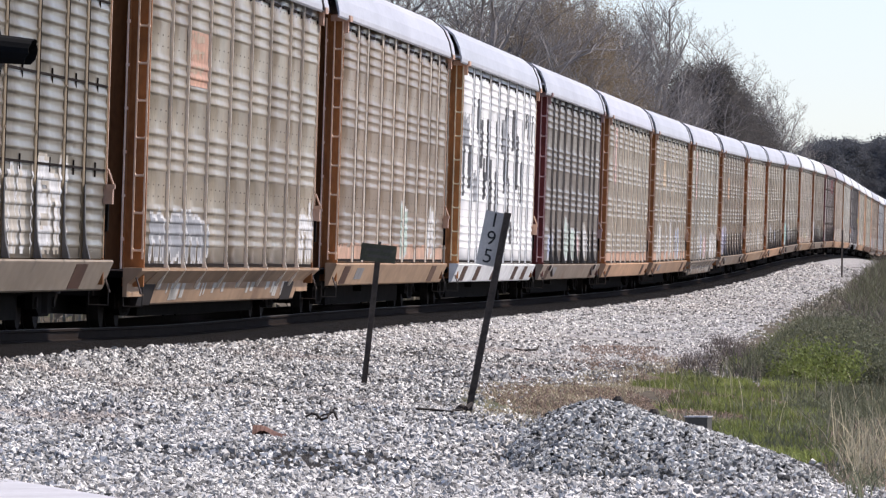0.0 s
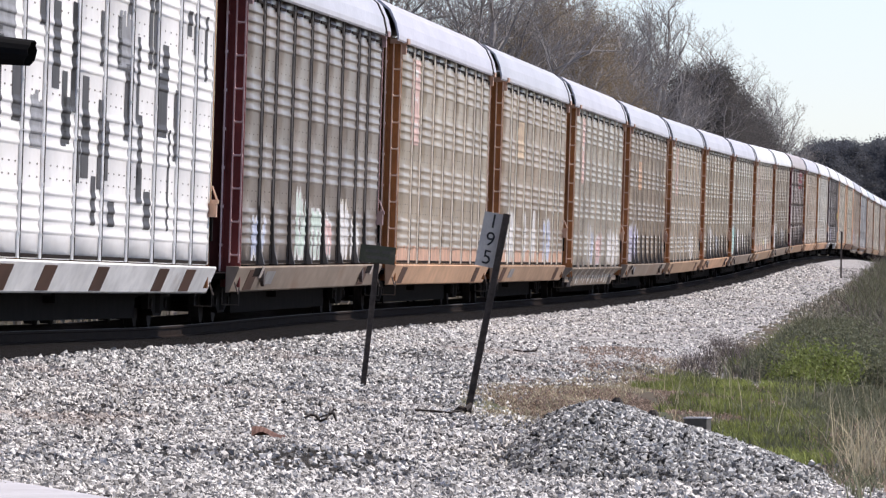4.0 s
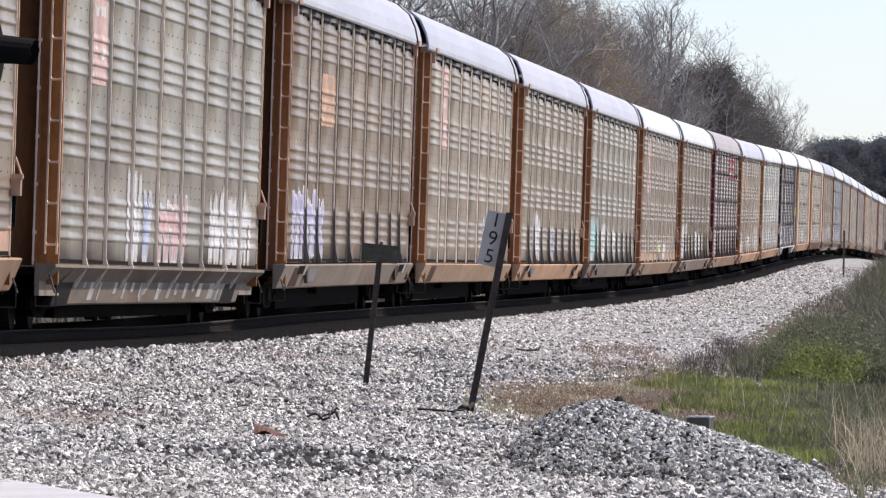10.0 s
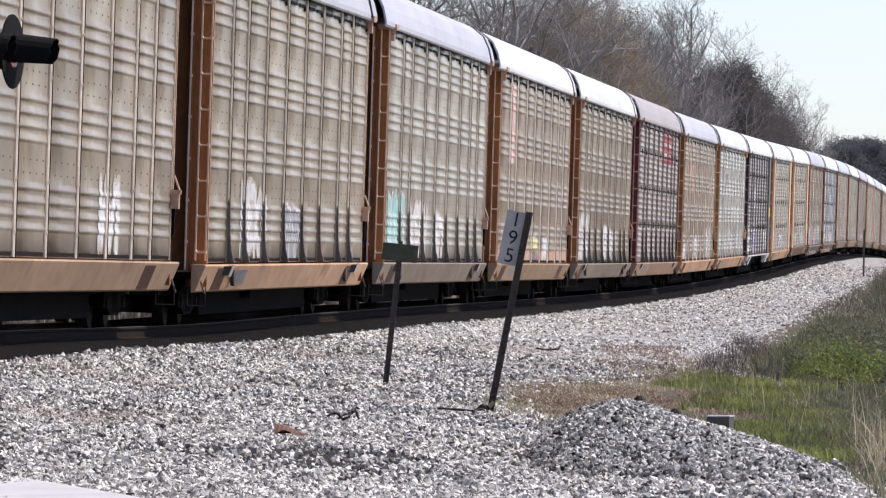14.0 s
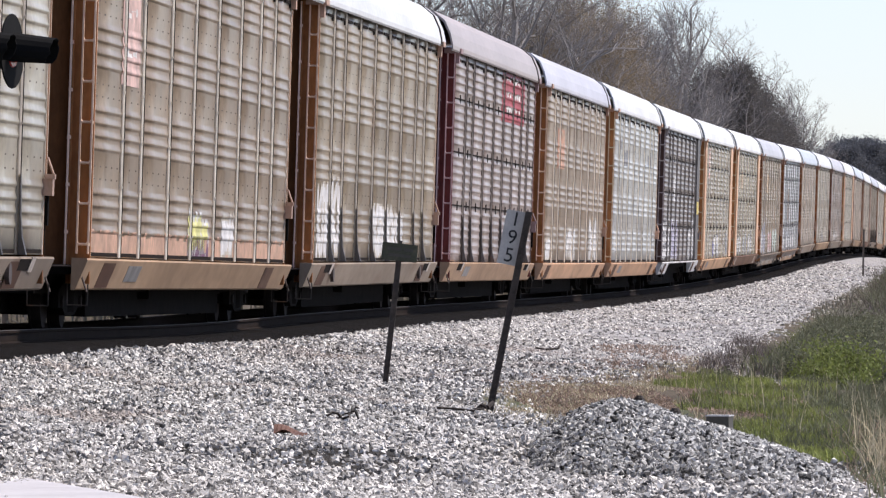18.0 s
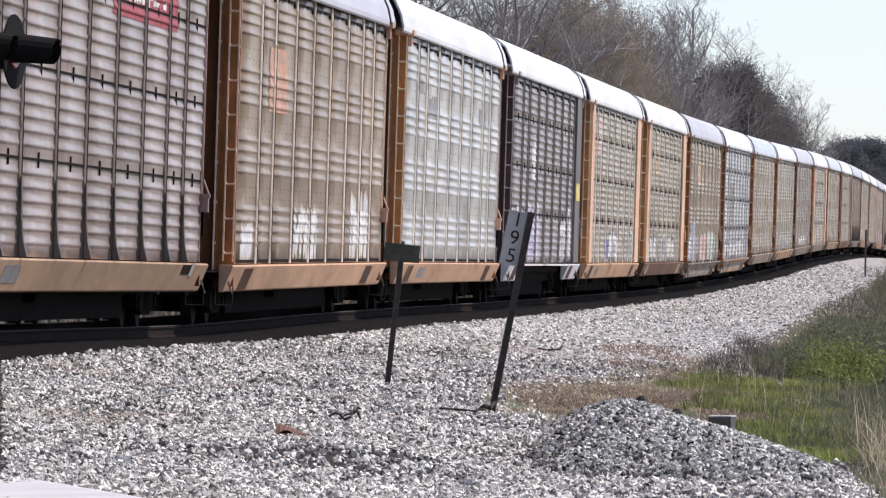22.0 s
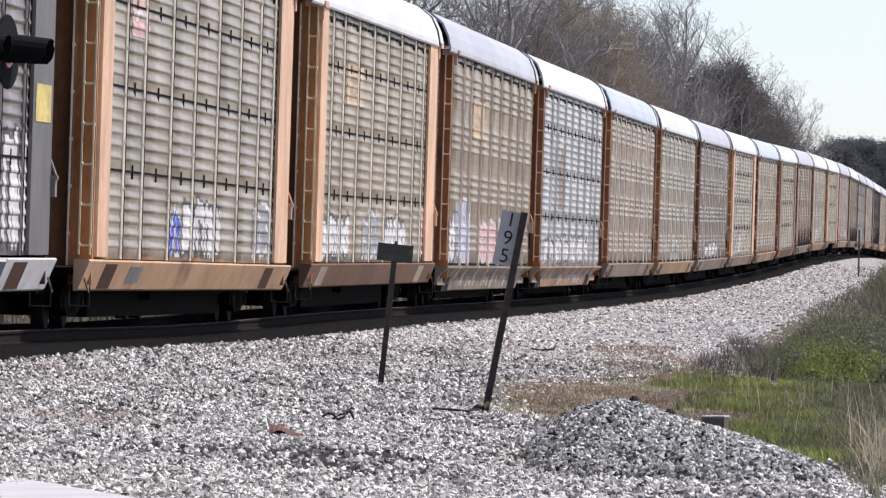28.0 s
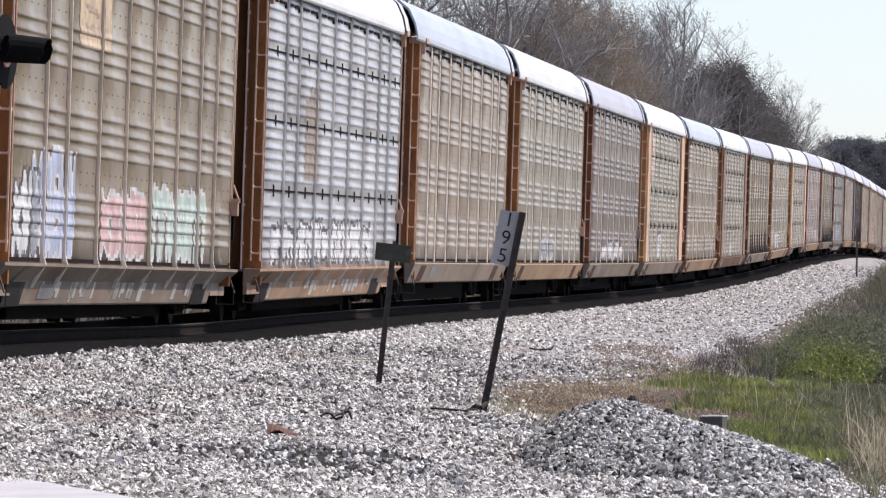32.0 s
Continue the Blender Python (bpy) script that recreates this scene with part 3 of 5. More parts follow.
def wheel_mesh():
    def make():
        sh = Shape()
        for x in (-0.8, 0.67):
            sh.tube((x, 0, 0), (x + 0.13, 0, 0), 0.36, sides=20)
            sh.tube((x + (0.0 if x > 0 else 0.13), 0, 0), (x + (-0.03 if x > 0 else 0.16), 0, 0), 0.385, sides=20)
        sh.tube((-1.05, 0, 0), (1.05, 0, 0), 0.075, sides=10)
        return sh.mesh("wheelset", TREAD)
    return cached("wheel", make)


def frame_mesh():
    def make():
        sh = Shape()
        for x in (-1.02, 0.92):
            pts = [(-1.15, 0.28), (-1.15, 0.5), (-0.6, 0.62), (0.6, 0.62), (1.15, 0.5), (1.15, 0.28), (0.75, 0.28), (0.45, 0.18), (-0.45, 0.18), (-0.75, 0.28)]
            k = len(pts)
            vs = [(x + dx, y, z) for dx in (0, 0.1) for y, z in pts]
            sh.add(vs, [(i, (i + 1) % k, (i + 1) % k + k, i + k) for i in range(k)] + [tuple(range(k - 1, -1, -1)), tuple(range(k, 2 * k))])
            for y in (-0.2, 0.0, 0.2):
                sh.tube((x + 0.05, y, 0.22), (x + 0.05, y, 0.5), 0.07, sides=8)
        sh.box(-1.0, 1.0, -0.2, 0.2, 0.3, 0.58)
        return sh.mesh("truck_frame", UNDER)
    return cached("frame", make)


def underframe_mesh():
    def make():
        sh = Shape()
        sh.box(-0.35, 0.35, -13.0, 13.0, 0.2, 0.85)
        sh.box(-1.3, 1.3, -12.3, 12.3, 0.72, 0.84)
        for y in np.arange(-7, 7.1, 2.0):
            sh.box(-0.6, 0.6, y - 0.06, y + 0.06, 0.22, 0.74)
        # Long bars and wide boxes added to hide lit ground and keep the underside black.
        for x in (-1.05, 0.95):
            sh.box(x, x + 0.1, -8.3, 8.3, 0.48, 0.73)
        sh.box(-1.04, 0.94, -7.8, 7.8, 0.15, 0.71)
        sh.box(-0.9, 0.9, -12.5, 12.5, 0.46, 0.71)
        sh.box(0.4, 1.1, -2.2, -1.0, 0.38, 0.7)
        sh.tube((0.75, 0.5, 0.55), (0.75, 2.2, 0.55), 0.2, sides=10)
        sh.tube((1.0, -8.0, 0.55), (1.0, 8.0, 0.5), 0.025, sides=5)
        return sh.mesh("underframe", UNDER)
    return cached("under", make)


def coupler_mesh():
    def make():
        sh = Shape()
        sh.box(-0.12, 0.12, -1.15, 0.0, 0.68, 0.92).box(-0.2, 0.2, -1.3, -1.1, 0.66, 0.96)
        sh.tube((0.45, -0.1, 0.75), (0.3, -0.9, 0.3), 0.035, sides=6)
        return sh.mesh("coupler", UNDER)
    return cached("coupler", make)


def step_mesh():
    """Stirrup step under the corner, of bent bar."""
    def make():
        sh = Shape()
        sh.tube((1.3, 0, 0.6), (1.3, 0, 0.33), 0.009, sides=5).tube((1.3, 0, 0.33), (1.56, 0, 0.33), 0.009, sides=5).tube((1.56, 0, 0.33), (1.56, 0, 0.6), 0.009, sides=5)
        return sh.mesh("stirrup_step", POST)
    return cached("step", make)


def hose_mesh():
    """Air hose hanging in a bow beside the coupler."""
    def make():
        sh = Shape()
        pts = [(0.42, 0.28 * i - 0.6, 0.72 - 0.45 * math.sin(math.pi * min(1, i / 5.2))) for i in range(6)]
        for a, b in zip(pts, pts[1:]):
            sh.tube(a, b, 0.03, sides=6)
        return sh.mesh("air_hose", UNDER)
    return cached("hose", make)


def lever_mesh():
    """Uncoupling lever: a thin pale bar across the end with a bent grip."""
    def make():
        sh = Shape().tube((0.15, 0, 0.82), (1.45, 0, 0.82), 0.014, sides=5).tube((1.45, 0, 0.82), (1.56, 0, 0.5), 0.014, sides=5)
        return sh.mesh("uncoupling_lever", POST)
    return cached("lever", make)


def brake_mesh():
    """Hand-brake gear box and its lever at the far corner of the side, with the chain below."""
    def make():
        sh = Shape()
        sh.box(1.5, 1.63, -0.05, 0.12, 1.66, 1.86).box(1.54, 1.66, -0.08, 0.02, 1.86, 1.92)
        sh.tube((1.64, 0.0, 1.9), (1.55, 0.05, 2.12), 0.016, sides=6)
        sh.box(1.5, 1.57, 0.03, 0.14, 1.3, 1.66, 1).box(1.5, 1.54, 0.05, 0.1, 0.95, 1.3, 1)
        return sh.mesh("hand_brake", POST, UNDER)
    return cached("brake", make)


def line_mesh(length):
    """A dark joint between decks, with short bolts above and below."""
    def make():
        sh = Shape().box(0.0, 0.02, 0, length, -0.015, 0.015)
        sh.box(0.0, 0.022, length * 0.55 - 0.012, length * 0.55 + 0.012, -0.1, 0.09)
        return sh.mesh("deck_joint", GAPSHADE)
    return cached(("joint", round(length, 3)), make)


def eave_tick_mesh(length):
    """Painted shadows of the roof's clips under the eave: dark bars with a short drop at the far end."""
    def make():
        sh = Shape().box(0.0, 0.02, length * 0.14, length * 0.46, -0.17, -0.125).box(0.0, 0.02, length * 0.58, length * 0.92, -0.17, -0.125)
        sh.box(0.0, 0.022, length * 0.88, length * 0.93, -0.23, -0.165)
        return sh.mesh("eave_slot", GAPSHADE)
    return cached(("eave_tick", round(length, 3)), make)


def patch_mesh(name, y0, y1, z0, z1, base, banded, ragged, rng, mat, holes=0.0):
    """Paint that follows the corrugation: thin columns of it over the sheet, with a ragged top."""
    sh = Shape()
    pts, _ = ridge_profile(base, EAVE_Z - 0.06, banded)
    pz, px = [p[1] for p in pts], [p[0] for p in pts]
    y = y0
    while y < y1 - 0.02:
        w = min(rng.uniform(0.3, 0.8) if holes > 0.4 else rng.uniform(0.1, 0.34) if ragged else y1 - y, y1 - y)
        top, low = z1 - (rng.random() ** 2) * ragged * (z1 - z0), z0 + rng.random() * 0.12 * (ragged > 0.35)
        if holes:
            mid = rng.uniform(z0, z1)
            tall = rng.uniform(0.08, 0.36) * (z1 - z0)
            low, top = max(z0, mid - tall), min(z1, mid + tall)
        knots = [low] + [v for v in pz if low + 0.01 < v < top - 0.01] + [top]
        for z, zt in zip(knots, knots[1:]):
            a, b = np.interp([z, zt], pz, px)
            sh.add([(a + 0.007, y, z), (a + 0.007, y + w, z), (b + 0.007, y + w, zt), (b + 0.007, y, zt)], [(0, 1, 2, 3)])
        y += w + (rng.uniform(0, 2 * holes) if holes else rng.choice((0, 0, 0, 0, 0, 0.1)) if ragged > 0.35 else 0)
    return sh.mesh(name, mat)


def tag_meshes(y0, y1, z0, z1, base, banded, rng, mat):
    """Sprayed letters: thick strokes and their outlines, cut into narrow upright strips that follow the corrugation."""
    pts, _ = ridge_profile(base, EAVE_Z - 0.06, banded)
    pz, px = [p[1] for p in pts], [p[0] for p in pts]
    strokes, y = [], y0 + 0.15
    while y < y1 - 0.05:
        w, kind = min(rng.uniform(0.45, 0.8), y1 - y), rng.randrange(4)
        lo, hi = z0 + 0.12 + rng.uniform(0, 0.1), z1 - 0.14 - rng.uniform(0, 0.22)
        mid = (lo + hi) / 2
        strokes.append((y, lo, y + rng.uniform(-0.08, 0.08), hi))
        strokes += {0: [(y, hi, y + w, hi - 0.1), (y + w, hi - 0.1, y + w * 0.9, lo)], 1: [(y, mid, y + w, hi), (y, mid, y + w, lo)],
                    2: [(y, lo, y + w, lo + 0.1), (y, mid, y + w * 0.8, mid), (y, hi, y + w, hi - 0.05)], 3: [(y, hi, y + w / 2, lo), (y + w / 2, lo, y + w, hi)]}[kind]
        y += w + rng.uniform(0.2, 0.34)
    a = np.array(strokes)
    dy, dz = 0.07, 0.05
    ys, zs = np.arange(y0, y1, dy), np.arange(z0, z1, dz)
    gy, gz = np.meshgrid(ys + dy / 2, zs + dz / 2, indexing="ij")
    best = np.full(gy.shape, 9.0)
    for ay, az, by, bz in a:
        u = np.clip(((gy - ay) * (by - ay) + (gz - az) * (bz - az)) / max(1e-6, (by - ay) ** 2 + (bz - az) ** 2), 0, 1)
        best = np.minimum(best, np.hypot(gy - ay - u * (by - ay), gz - az - u * (bz - az)))
    kind = np.where(best < 0.13, 1, np.where(best < 0.2, 2, 0))
    shapes = {1: Shape(), 2: Shape()}
    for i, y in enumerate(ys):
        j = 0
        while j < len(zs):
            k, j0 = kind[i, j], j
            while j < len(zs) and kind[i, j] == k:
                j += 1
            if not k:
                continue
            low, top = zs[j0], zs[j - 1] + dz
            knots = [low] + [v for v in pz if low + 0.01 < v < top - 0.01] + [top]
            for z, zt in zip(knots, knots[1:]):
                p, q = np.interp([z, zt], pz, px)
                shapes[k].add([(p + 0.008, y, z), (p + 0.008, y + dy, z), (q + 0.008, y + dy, zt), (q + 0.008, y, zt)], [(0, 1, 2, 3)])
    return shapes[1].mesh("graffiti", mat), shapes[2].mesh("graffiti", mat)


TONES = {
    "grey": (0.474, 0.387, 0.293), "warm": (0.442, 0.350, 0.253), "dark": (0.289, 0.254, 0.206), "mauve": (0.3, 0.252, 0.218),
    "white": (0.9, 0.88, 0.86), "drab": (0.401, 0.302, 0.217), "silver": (0.642, 0.636, 0.619), "pale": (0.516, 0.456, 0.372), "rose": (0.500, 0.400, 0.366), "straw": (0.474, 0.398, 0.308),
    "snow": (0.88, 0.87, 0.85), "cream": (0.88, 0.8, 0.68), "steel": (0.86, 0.76, 0.64), "ink": (0.19, 0.17, 0.16), "soot": (0.085, 0.05, 0.045), "ash": (0.37, 0.315, 0.295), "rust": (0.31, 0.13, 0.05),
    "maroon": (0.14, 0.036, 0.034), "umber": (0.2, 0.085, 0.04), "ochre": (0.43, 0.19, 0.075), "tan": (0.45, 0.295, 0.188),
    "orange": (0.6, 0.37, 0.23), "stone": (0.31, 0.245, 0.19), "chalk": (0.68, 0.665, 0.65), "brown": (0.2, 0.11, 0.07),
    "pink": (0.68, 0.46, 0.4), "salmon": (0.6, 0.33, 0.22), "gold": (0.62, 0.47, 0.31), "red": (0.38, 0.06, 0.07),
    "blue": (0.47, 0.51, 0.64), "navy": (0.06, 0.08, 0.45), "teal": (0.32, 0.6, 0.54), "mint": (0.5, 0.6, 0.52), "coral": (0.62, 0.4, 0.37),
    "lilac": (0.45, 0.42, 0.56), "lemon": (0.7, 0.66, 0.25), "plum": (0.2, 0.08, 0.15), "lead": (0.3, 0.3, 0.31),
    "roofgrey": (0.6, 0.6, 0.645), "roofwhite": (0.84, 0.84, 0.84), "roofblue": (0.62, 0.68, 0.74), "roofrose": (0.52, 0.455, 0.445),
}
# one word for each car, from the front: side.post.end.sill(tone).roof.logo.marks
# marks: colour@start-end^top_height along the side from its near end (0 to 9 bays)
TRAIN = """
b:dark:gold:rust:A:stone:roofgrey:-:pale@0.1-2.8^2.25,chalk@3-3.8^2.1,pale@4.5-6^2.1,chalk@6.2-7.6^2.2
g:grey:steel:rust:B:tan:roofgrey:salmon@1.7-2.7^3.5^4.3:chalk@8-9^2.0,lead@0.2-3^1.7
g:drab:steel:rust:A:tan:roofgrey:-:mint@5-5.6^2.1,chalk@7.4-8.3^2.2
g:white:snow:ochre:A:snow:roofgrey:-:ink@0.2-3^4.6!,ink@2.5-6^4.2!,ink@5-8.8^4.6!,ink@3-7^3.6!,lead@0.1-0.8^4.2_0.7,lead@1.4-1.8^3.0_0.7,lead@4.6-5.2^4.3_0.8
g:mauve:ink:maroon:C:stone:roofgrey:-:mint@3.2-3.9^2.2,mint@4.2-4.9^1.9,coral@5.0-5.6^1.9,chalk@6-6.8^2.1,chalk@7-7.6^1.8,blue@0.6-1.4^1.8
g:grey:cream:rust:A:orange:roofgrey:pink@1-1.7^3.3^5:-
g:warm:cream:rust:A:tan:roofgrey:gold@1.9-2.9^3.5^4.4:chalk@0.9-1.9^2.4,chalk@3-3.5^2.4,chalk@4.2-4.8^2.4,blue@6-7^2.2
g:pale:steel:rust:B:stone:roofgrey:pink@1-1.6^3.2^5:chalk@2.6-3.2^2.2,blue@3.3-3.7^2,coral@4-5.3^1.9,chalk@6.4-8.6^2.1
g:drab:steel:rust:C:stone:roofgrey:orange@2-2.9^3.3^4.2:lilac@0.3-2.4^2.2
g:grey:steel:rust:A:tan:roofgrey:pink@1-1.7^3.3^5:chalk@6-6.8^2.0
g:grey:steel:rust:C:orange:roofgrey:-:chalk@1.6-3^2.2,lead@4-5^1.9
g:pale:steel:rust:C:stone:roofgrey:-:teal@0.2-1.6^2.3,chalk@1.8-3.6^2.2,chalk@4-5^2
g:drab:cream:rust:A:tan:roofwhite:pink@1-1.7^3.2^5:lemon@4-5^1.7,plum@4-5^1.25,chalk@5.6-6.2^1.7
g:warm:steel:rust:C:stone:roofwhite:-:chalk@0.2-1.7^2.4,chalk@3.8-6.4^2.0
b:rose:mauve:maroon:A:tan:roofrose:red@5.0-7.7^4.1^5.2:-
g:drab:steel:rust:A:orange:roofgrey:salmon@1.6-2.6^3.3^4.3:chalk@3.2-4.6^1.9,chalk@6.8-8^2.2,chalk@0.3-0.9^1.7
g:silver:steel:ochre:A:orange:roofwhite:-:lead@2.0-2.9^4.2_0.45,lead@6.9-7.6^4.25_0.4,lead@1.0-1.5^4.5_0.3
b:ash:ink:soot:D:chalk:roofwhite:-:chalk@0.1-1.9^2.3,lilac@2.0-3.7^2.4,chalk@6.3-7.4^2.1,chalk@7.5-9^2.5,chalk@2.4-2.9^4.0_1.1
b:straw:cream:ochre:A:orange:roofwhite:pink@1.3-2^3.9^5:navy@3-3.6^1.7,chalk@3.7-5.5^1.9,lead@7.2-8.6^1.9
b:warm:cream:ochre:A:brown:roofwhite:gold@2-3.2^3.7^4.4:chalk@0.3-2.4^1.8,lead@3.4-4.6^1.9,chalk@5-6.8^1.8,coral@8-9^2
g:warm:steel:rust:B:stone:roofgrey:gold@2.2-3.4^3.6^4.4:chalk@0.1-1,blue@0.7-2.2^2.3,coral@3.2-5^2,mint@5.3-7.8^2.0
b:silver:chalk:rust:B:tan:roofwhite:-:stone@2.4-3.3^3.9,chalk@0.5-7^1.7
g:grey:steel:rust:A:stone:roofblue:-:-
g:pale:steel:rust:A:tan:roofwhite:-:lead@3-5^1.7
g:mauve:steel:umber:A:stone:roofgrey:-:chalk@2-6^1.6
b:straw:cream:ochre:A:stone:roofwhite:pink@1-1.8^3.6^5:chalk@3-4^2
g:grey:steel:umber:A:tan:roofblue:-:-
b:straw:cream:rust:A:brown:roofwhite:-:mint@3-4^1.6
g:warm:steel:umber:C:stone:roofgrey:gold@2-3^3.4^4.2:-
g:grey:cream:rust:A:tan:roofwhite:-:chalk@2-4^1.9
b:straw:cream:ochre:D:stone:roofwhite:-:-
g:rose:steel:maroon:A:tan:roofgrey:-:chalk@5-8^1.8
g:warm:steel:rust:C:stone:roofwhite:pink@1-1.7^3.3^5:-
b:pale:chalk:umber:B:stone:roofgrey:-:blue@2-5^2
g:grey:steel:rust:A:tan:roofgrey:-:-
g:mauve:ink:maroon:C:stone:roofwhite:-:chalk@1-3^2
g:warm:cream:ochre:A:orange:roofgrey:salmon@2-3^3.5^4.3:-
b:straw:cream:ochre:A:brown:roofwhite:-:chalk@4-8^1.9
g:grey:steel:rust:B:tan:roofgrey:-:-
g:pale:steel:umber:A:stone:roofwhite:-:teal@2-4^1.8
g:warm:steel:rust:A:tan:roofgrey:-:-
""".split()
SAID = {"grey": "galvanised grey", "warm": "dusty beige-grey", "drab": "grimy drab grey", "dark": "dark grimy grey", "mauve": "dull mauve-grey", "white": "whitewashed", "pale": "pale silvery", "silver": "bright silvery",
        "ash": "ashen grey", "rose": "faded rose-grey", "straw": "straw-coloured"}
train = []


def build_car(index, word):
    style, side, post, end, sill, sill_tone, roof, logo, marks = word.split(":")
    rng = random.Random(100 + index)

    def col(k, j=0.06):
        whole = 1 + rng.uniform(-j, j)
        return tuple(c * whole * (1 + rng.uniform(-0.012, 0.012)) for c in TONES[k])

    said = f"{SAID[side]} corrugated car-carrier wagon, {end} ends" + (", sprayed with graffiti" if marks != "-" else "")
    car = tagged(new("auto_carrier"), said, "railroad car", group="cars of the train")
    train.append(car)
    banded = style == "b"
    z0 = {"A": 0.94, "B": 0.86, "C": 0.95, "D": 0.95}[sill]
    foot = {"A": 0, "B": 2, "C": 1, "D": 0}[sill]
    if banded and sill == "A" and (post in ("ink", "gold") or side == "rose"):
        foot = 1
    zt = EAVE_Z - 0.06
    edges = bay_edges(index % 3 == 1)
    tone = col(side)
    tone_post = col(post) if side == "white" or post == "ink" else tuple(0.85 * a + 0.15 * b for a, b in zip(col(post), tone))
    for i in range(9):
        shade = rng.uniform(0.94, 1.05)
        ob = part("side_sheet", sheet_mesh(float(edges[i + 1] - edges[i]), z0, zt, banded, LIMED if side == "white" else PANEL), car, [c * shade for c in tone])
        ob.location = (WIDE - 0.045, edges[i], 0)
        if not banded:
            part("drain_slot", slot_mesh(float(edges[i + 1] - edges[i])), car).location = (WIDE - 0.045, edges[i], z0 + 0.012)
        ob = part("eave_slot", eave_tick_mesh(float(edges[i + 1] - edges[i])), car)
        ob.location = (WIDE - 0.04, edges[i], zt)
        if banded:
            for z in (2.1, 3.2, 4.3):
                ob = part("deck_joint", line_mesh(float(edges[i + 1] - edges[i])), car)
                ob.location = (WIDE - 0.045, edges[i], z)
    for y in edges[1:-1]:
        ob = part("post", post_mesh(z0, zt, foot), car, [min(0.9, c * (0.75 if foot == 1 else 1.1)) for c in tone_post])
        ob.location = (WIDE - 0.02, y, 0)
        if foot == 1:
            # dark tint: dirt, with the shade at the post's foot put into it
            part("gusset", gusset_mesh(z0), car, (0.1, 0.092, 0.09)).location = (WIDE - 0.02, y, 0)
    for y in (-HALF - 0.001, HALF + 0.001):
        part("edge_trim", trim_mesh(), car, [min(1, c * 1.1) for c in tone_post]).location = (0, y, 0)
    if banded and side != "rose" and post not in ("gold", "chalk"):
        skin = (0.17, 0.16, 0.155) if post == "ink" else (0.85, 0.54, 0.35) if end == "ochre" else [0.5 * (a + b) for a, b in zip(TONES[end], TONES["stone"])]
        for a, b in ((-HALF + 0.05, -HALF + 1.15), (HALF - 1.9, HALF - 0.05))[post == "ink":]:
            part("end_panel", cached(("endp", a), lambda: Shape().box(1.53, 1.575, a, b, 0.96, EAVE_Z - 0.07).mesh("end_panel", POST)), car, skin)
        if post == "ink":
            part("placard", cached("placard", lambda: Shape().box(1.576, 1.585, HALF - 1.7, HALF - 0.3, 2.55, 3.0).mesh("placard", PAINT)), car, (0.75, 0.6, 0.2), "yellow rectangle on the end post")
    # plain far side
    part("far_side", cached(("far", z0), lambda: Shape().box(-WIDE, -WIDE + 0.05, -HALF, HALF, z0, EAVE_Z - 0.06).mesh("far_side", PANEL)), car, tone)
    lid = part("roof", roof_mesh(), car, col(roof, 0.04))
    part("weather_strip", hoop_mesh(), lid, label="dark strip over the roof end").location = (0, 11.5, 0)
    part("side_sill", sill_mesh(sill), car, col(sill_tone))
    mirrored = part("side_sill", sill_mesh(sill), car, col(sill_tone))
    mirrored.rotation_euler = (0, 0, math.pi)
    for y in () if side == "rose" else (-HALF + 1.6, HALF - 2.6) if side != "white" else (-HALF + 1.6, -HALF + 5.6, -1.0, HALF - 6.0, HALF - 2.6):
        ob = part("sill_pocket", stake_mesh(sill), car, (0.02, 0.014, 0.012) if sill == "B" else (0.1, 0.048, 0.03) if sill_tone != "brown" else (0.42, 0.33, 0.27))
        ob.location = (0, y, 0)
    if index % 2 == 0:
        part("stencil_patch", cached(("stencil", sill), lambda: Shape().slab([(1.41, 0.6), (1.3, 0.6), (1.3, 0.42), (1.358, 0.42)] if sill == "B" else [(sill_x(0.84) + 0.005, 0.84), (1.4, 0.84), (1.4, 0.63), (sill_x(0.63) + 0.005, 0.63)], -0.7, 0.7).mesh("stencil_patch", PAINT)), car, (0.25, 0.24, 0.235), "grey stencil patch on the sill").location = (0, -HALF + 4.4, 0)
    if sill == "B" and marks != "-":
        runs = Shape()
        for _ in range(26):
            y, w, deep = rng.uniform(-HALF + 2.2, HALF - 2.6), rng.uniform(0.12, 0.5), rng.uniform(0.08, 0.26)
            runs.slab([(1.419, 0.635), (1.36, 0.635), (1.32, 0.64 - deep), (1.419 - 0.286 * deep, 0.635 - deep)], y, y + w)
        ob = part("paint_run", runs.mesh("paint_run", PAINT), car, (0.6, 0.57, 0.52), "pale paint run down over the sill")
        ob["kind"] = "stuff"
    if sill == "C" or side == "rose":
        for y in (-HALF + 2.2, HALF - 1.9):
            notch = part("sill_notch", cached("notch", lambda: Shape().slab([(1.592, 0.9), (1.4, 0.9), (1.4, 0.76), (sill_x(0.76) + 0.006, 0.76)], -0.5, 0.5).mesh("sill_notch", GAPSHADE)), car)
            notch.location = (0, y, 0)
            part("notch_lip", cached("lip", lambda: Shape().slab([(1.6, 0.92), (1.4, 0.92), (1.4, 0.74), (sill_x(0.74) + 0.012, 0.74)], 0.5, 0.85).mesh("notch_lip", POST)), notch, (0.6, 0.52, 0.46))
    if sill == "C":
        for y in (-HALF + 3.2, HALF - 3.2):
            part("sill_disc", disc_mesh(), car, (0.07, 0.05, 0.045)).location = (0.02, y, 0)
    if index in (2, 5, 6, 12):
        low = patch_mesh("painted_foot", -HALF, HALF, z0 + 0.02, z0 + 0.36, z0, banded, 0.3, rng, PAINT)
        part("painted_foot", low, car, (0.58, 0.35, 0.24), "salmon-painted foot of the side").location = (WIDE - 0.045, 0, 0)
    tone_end = col(end)
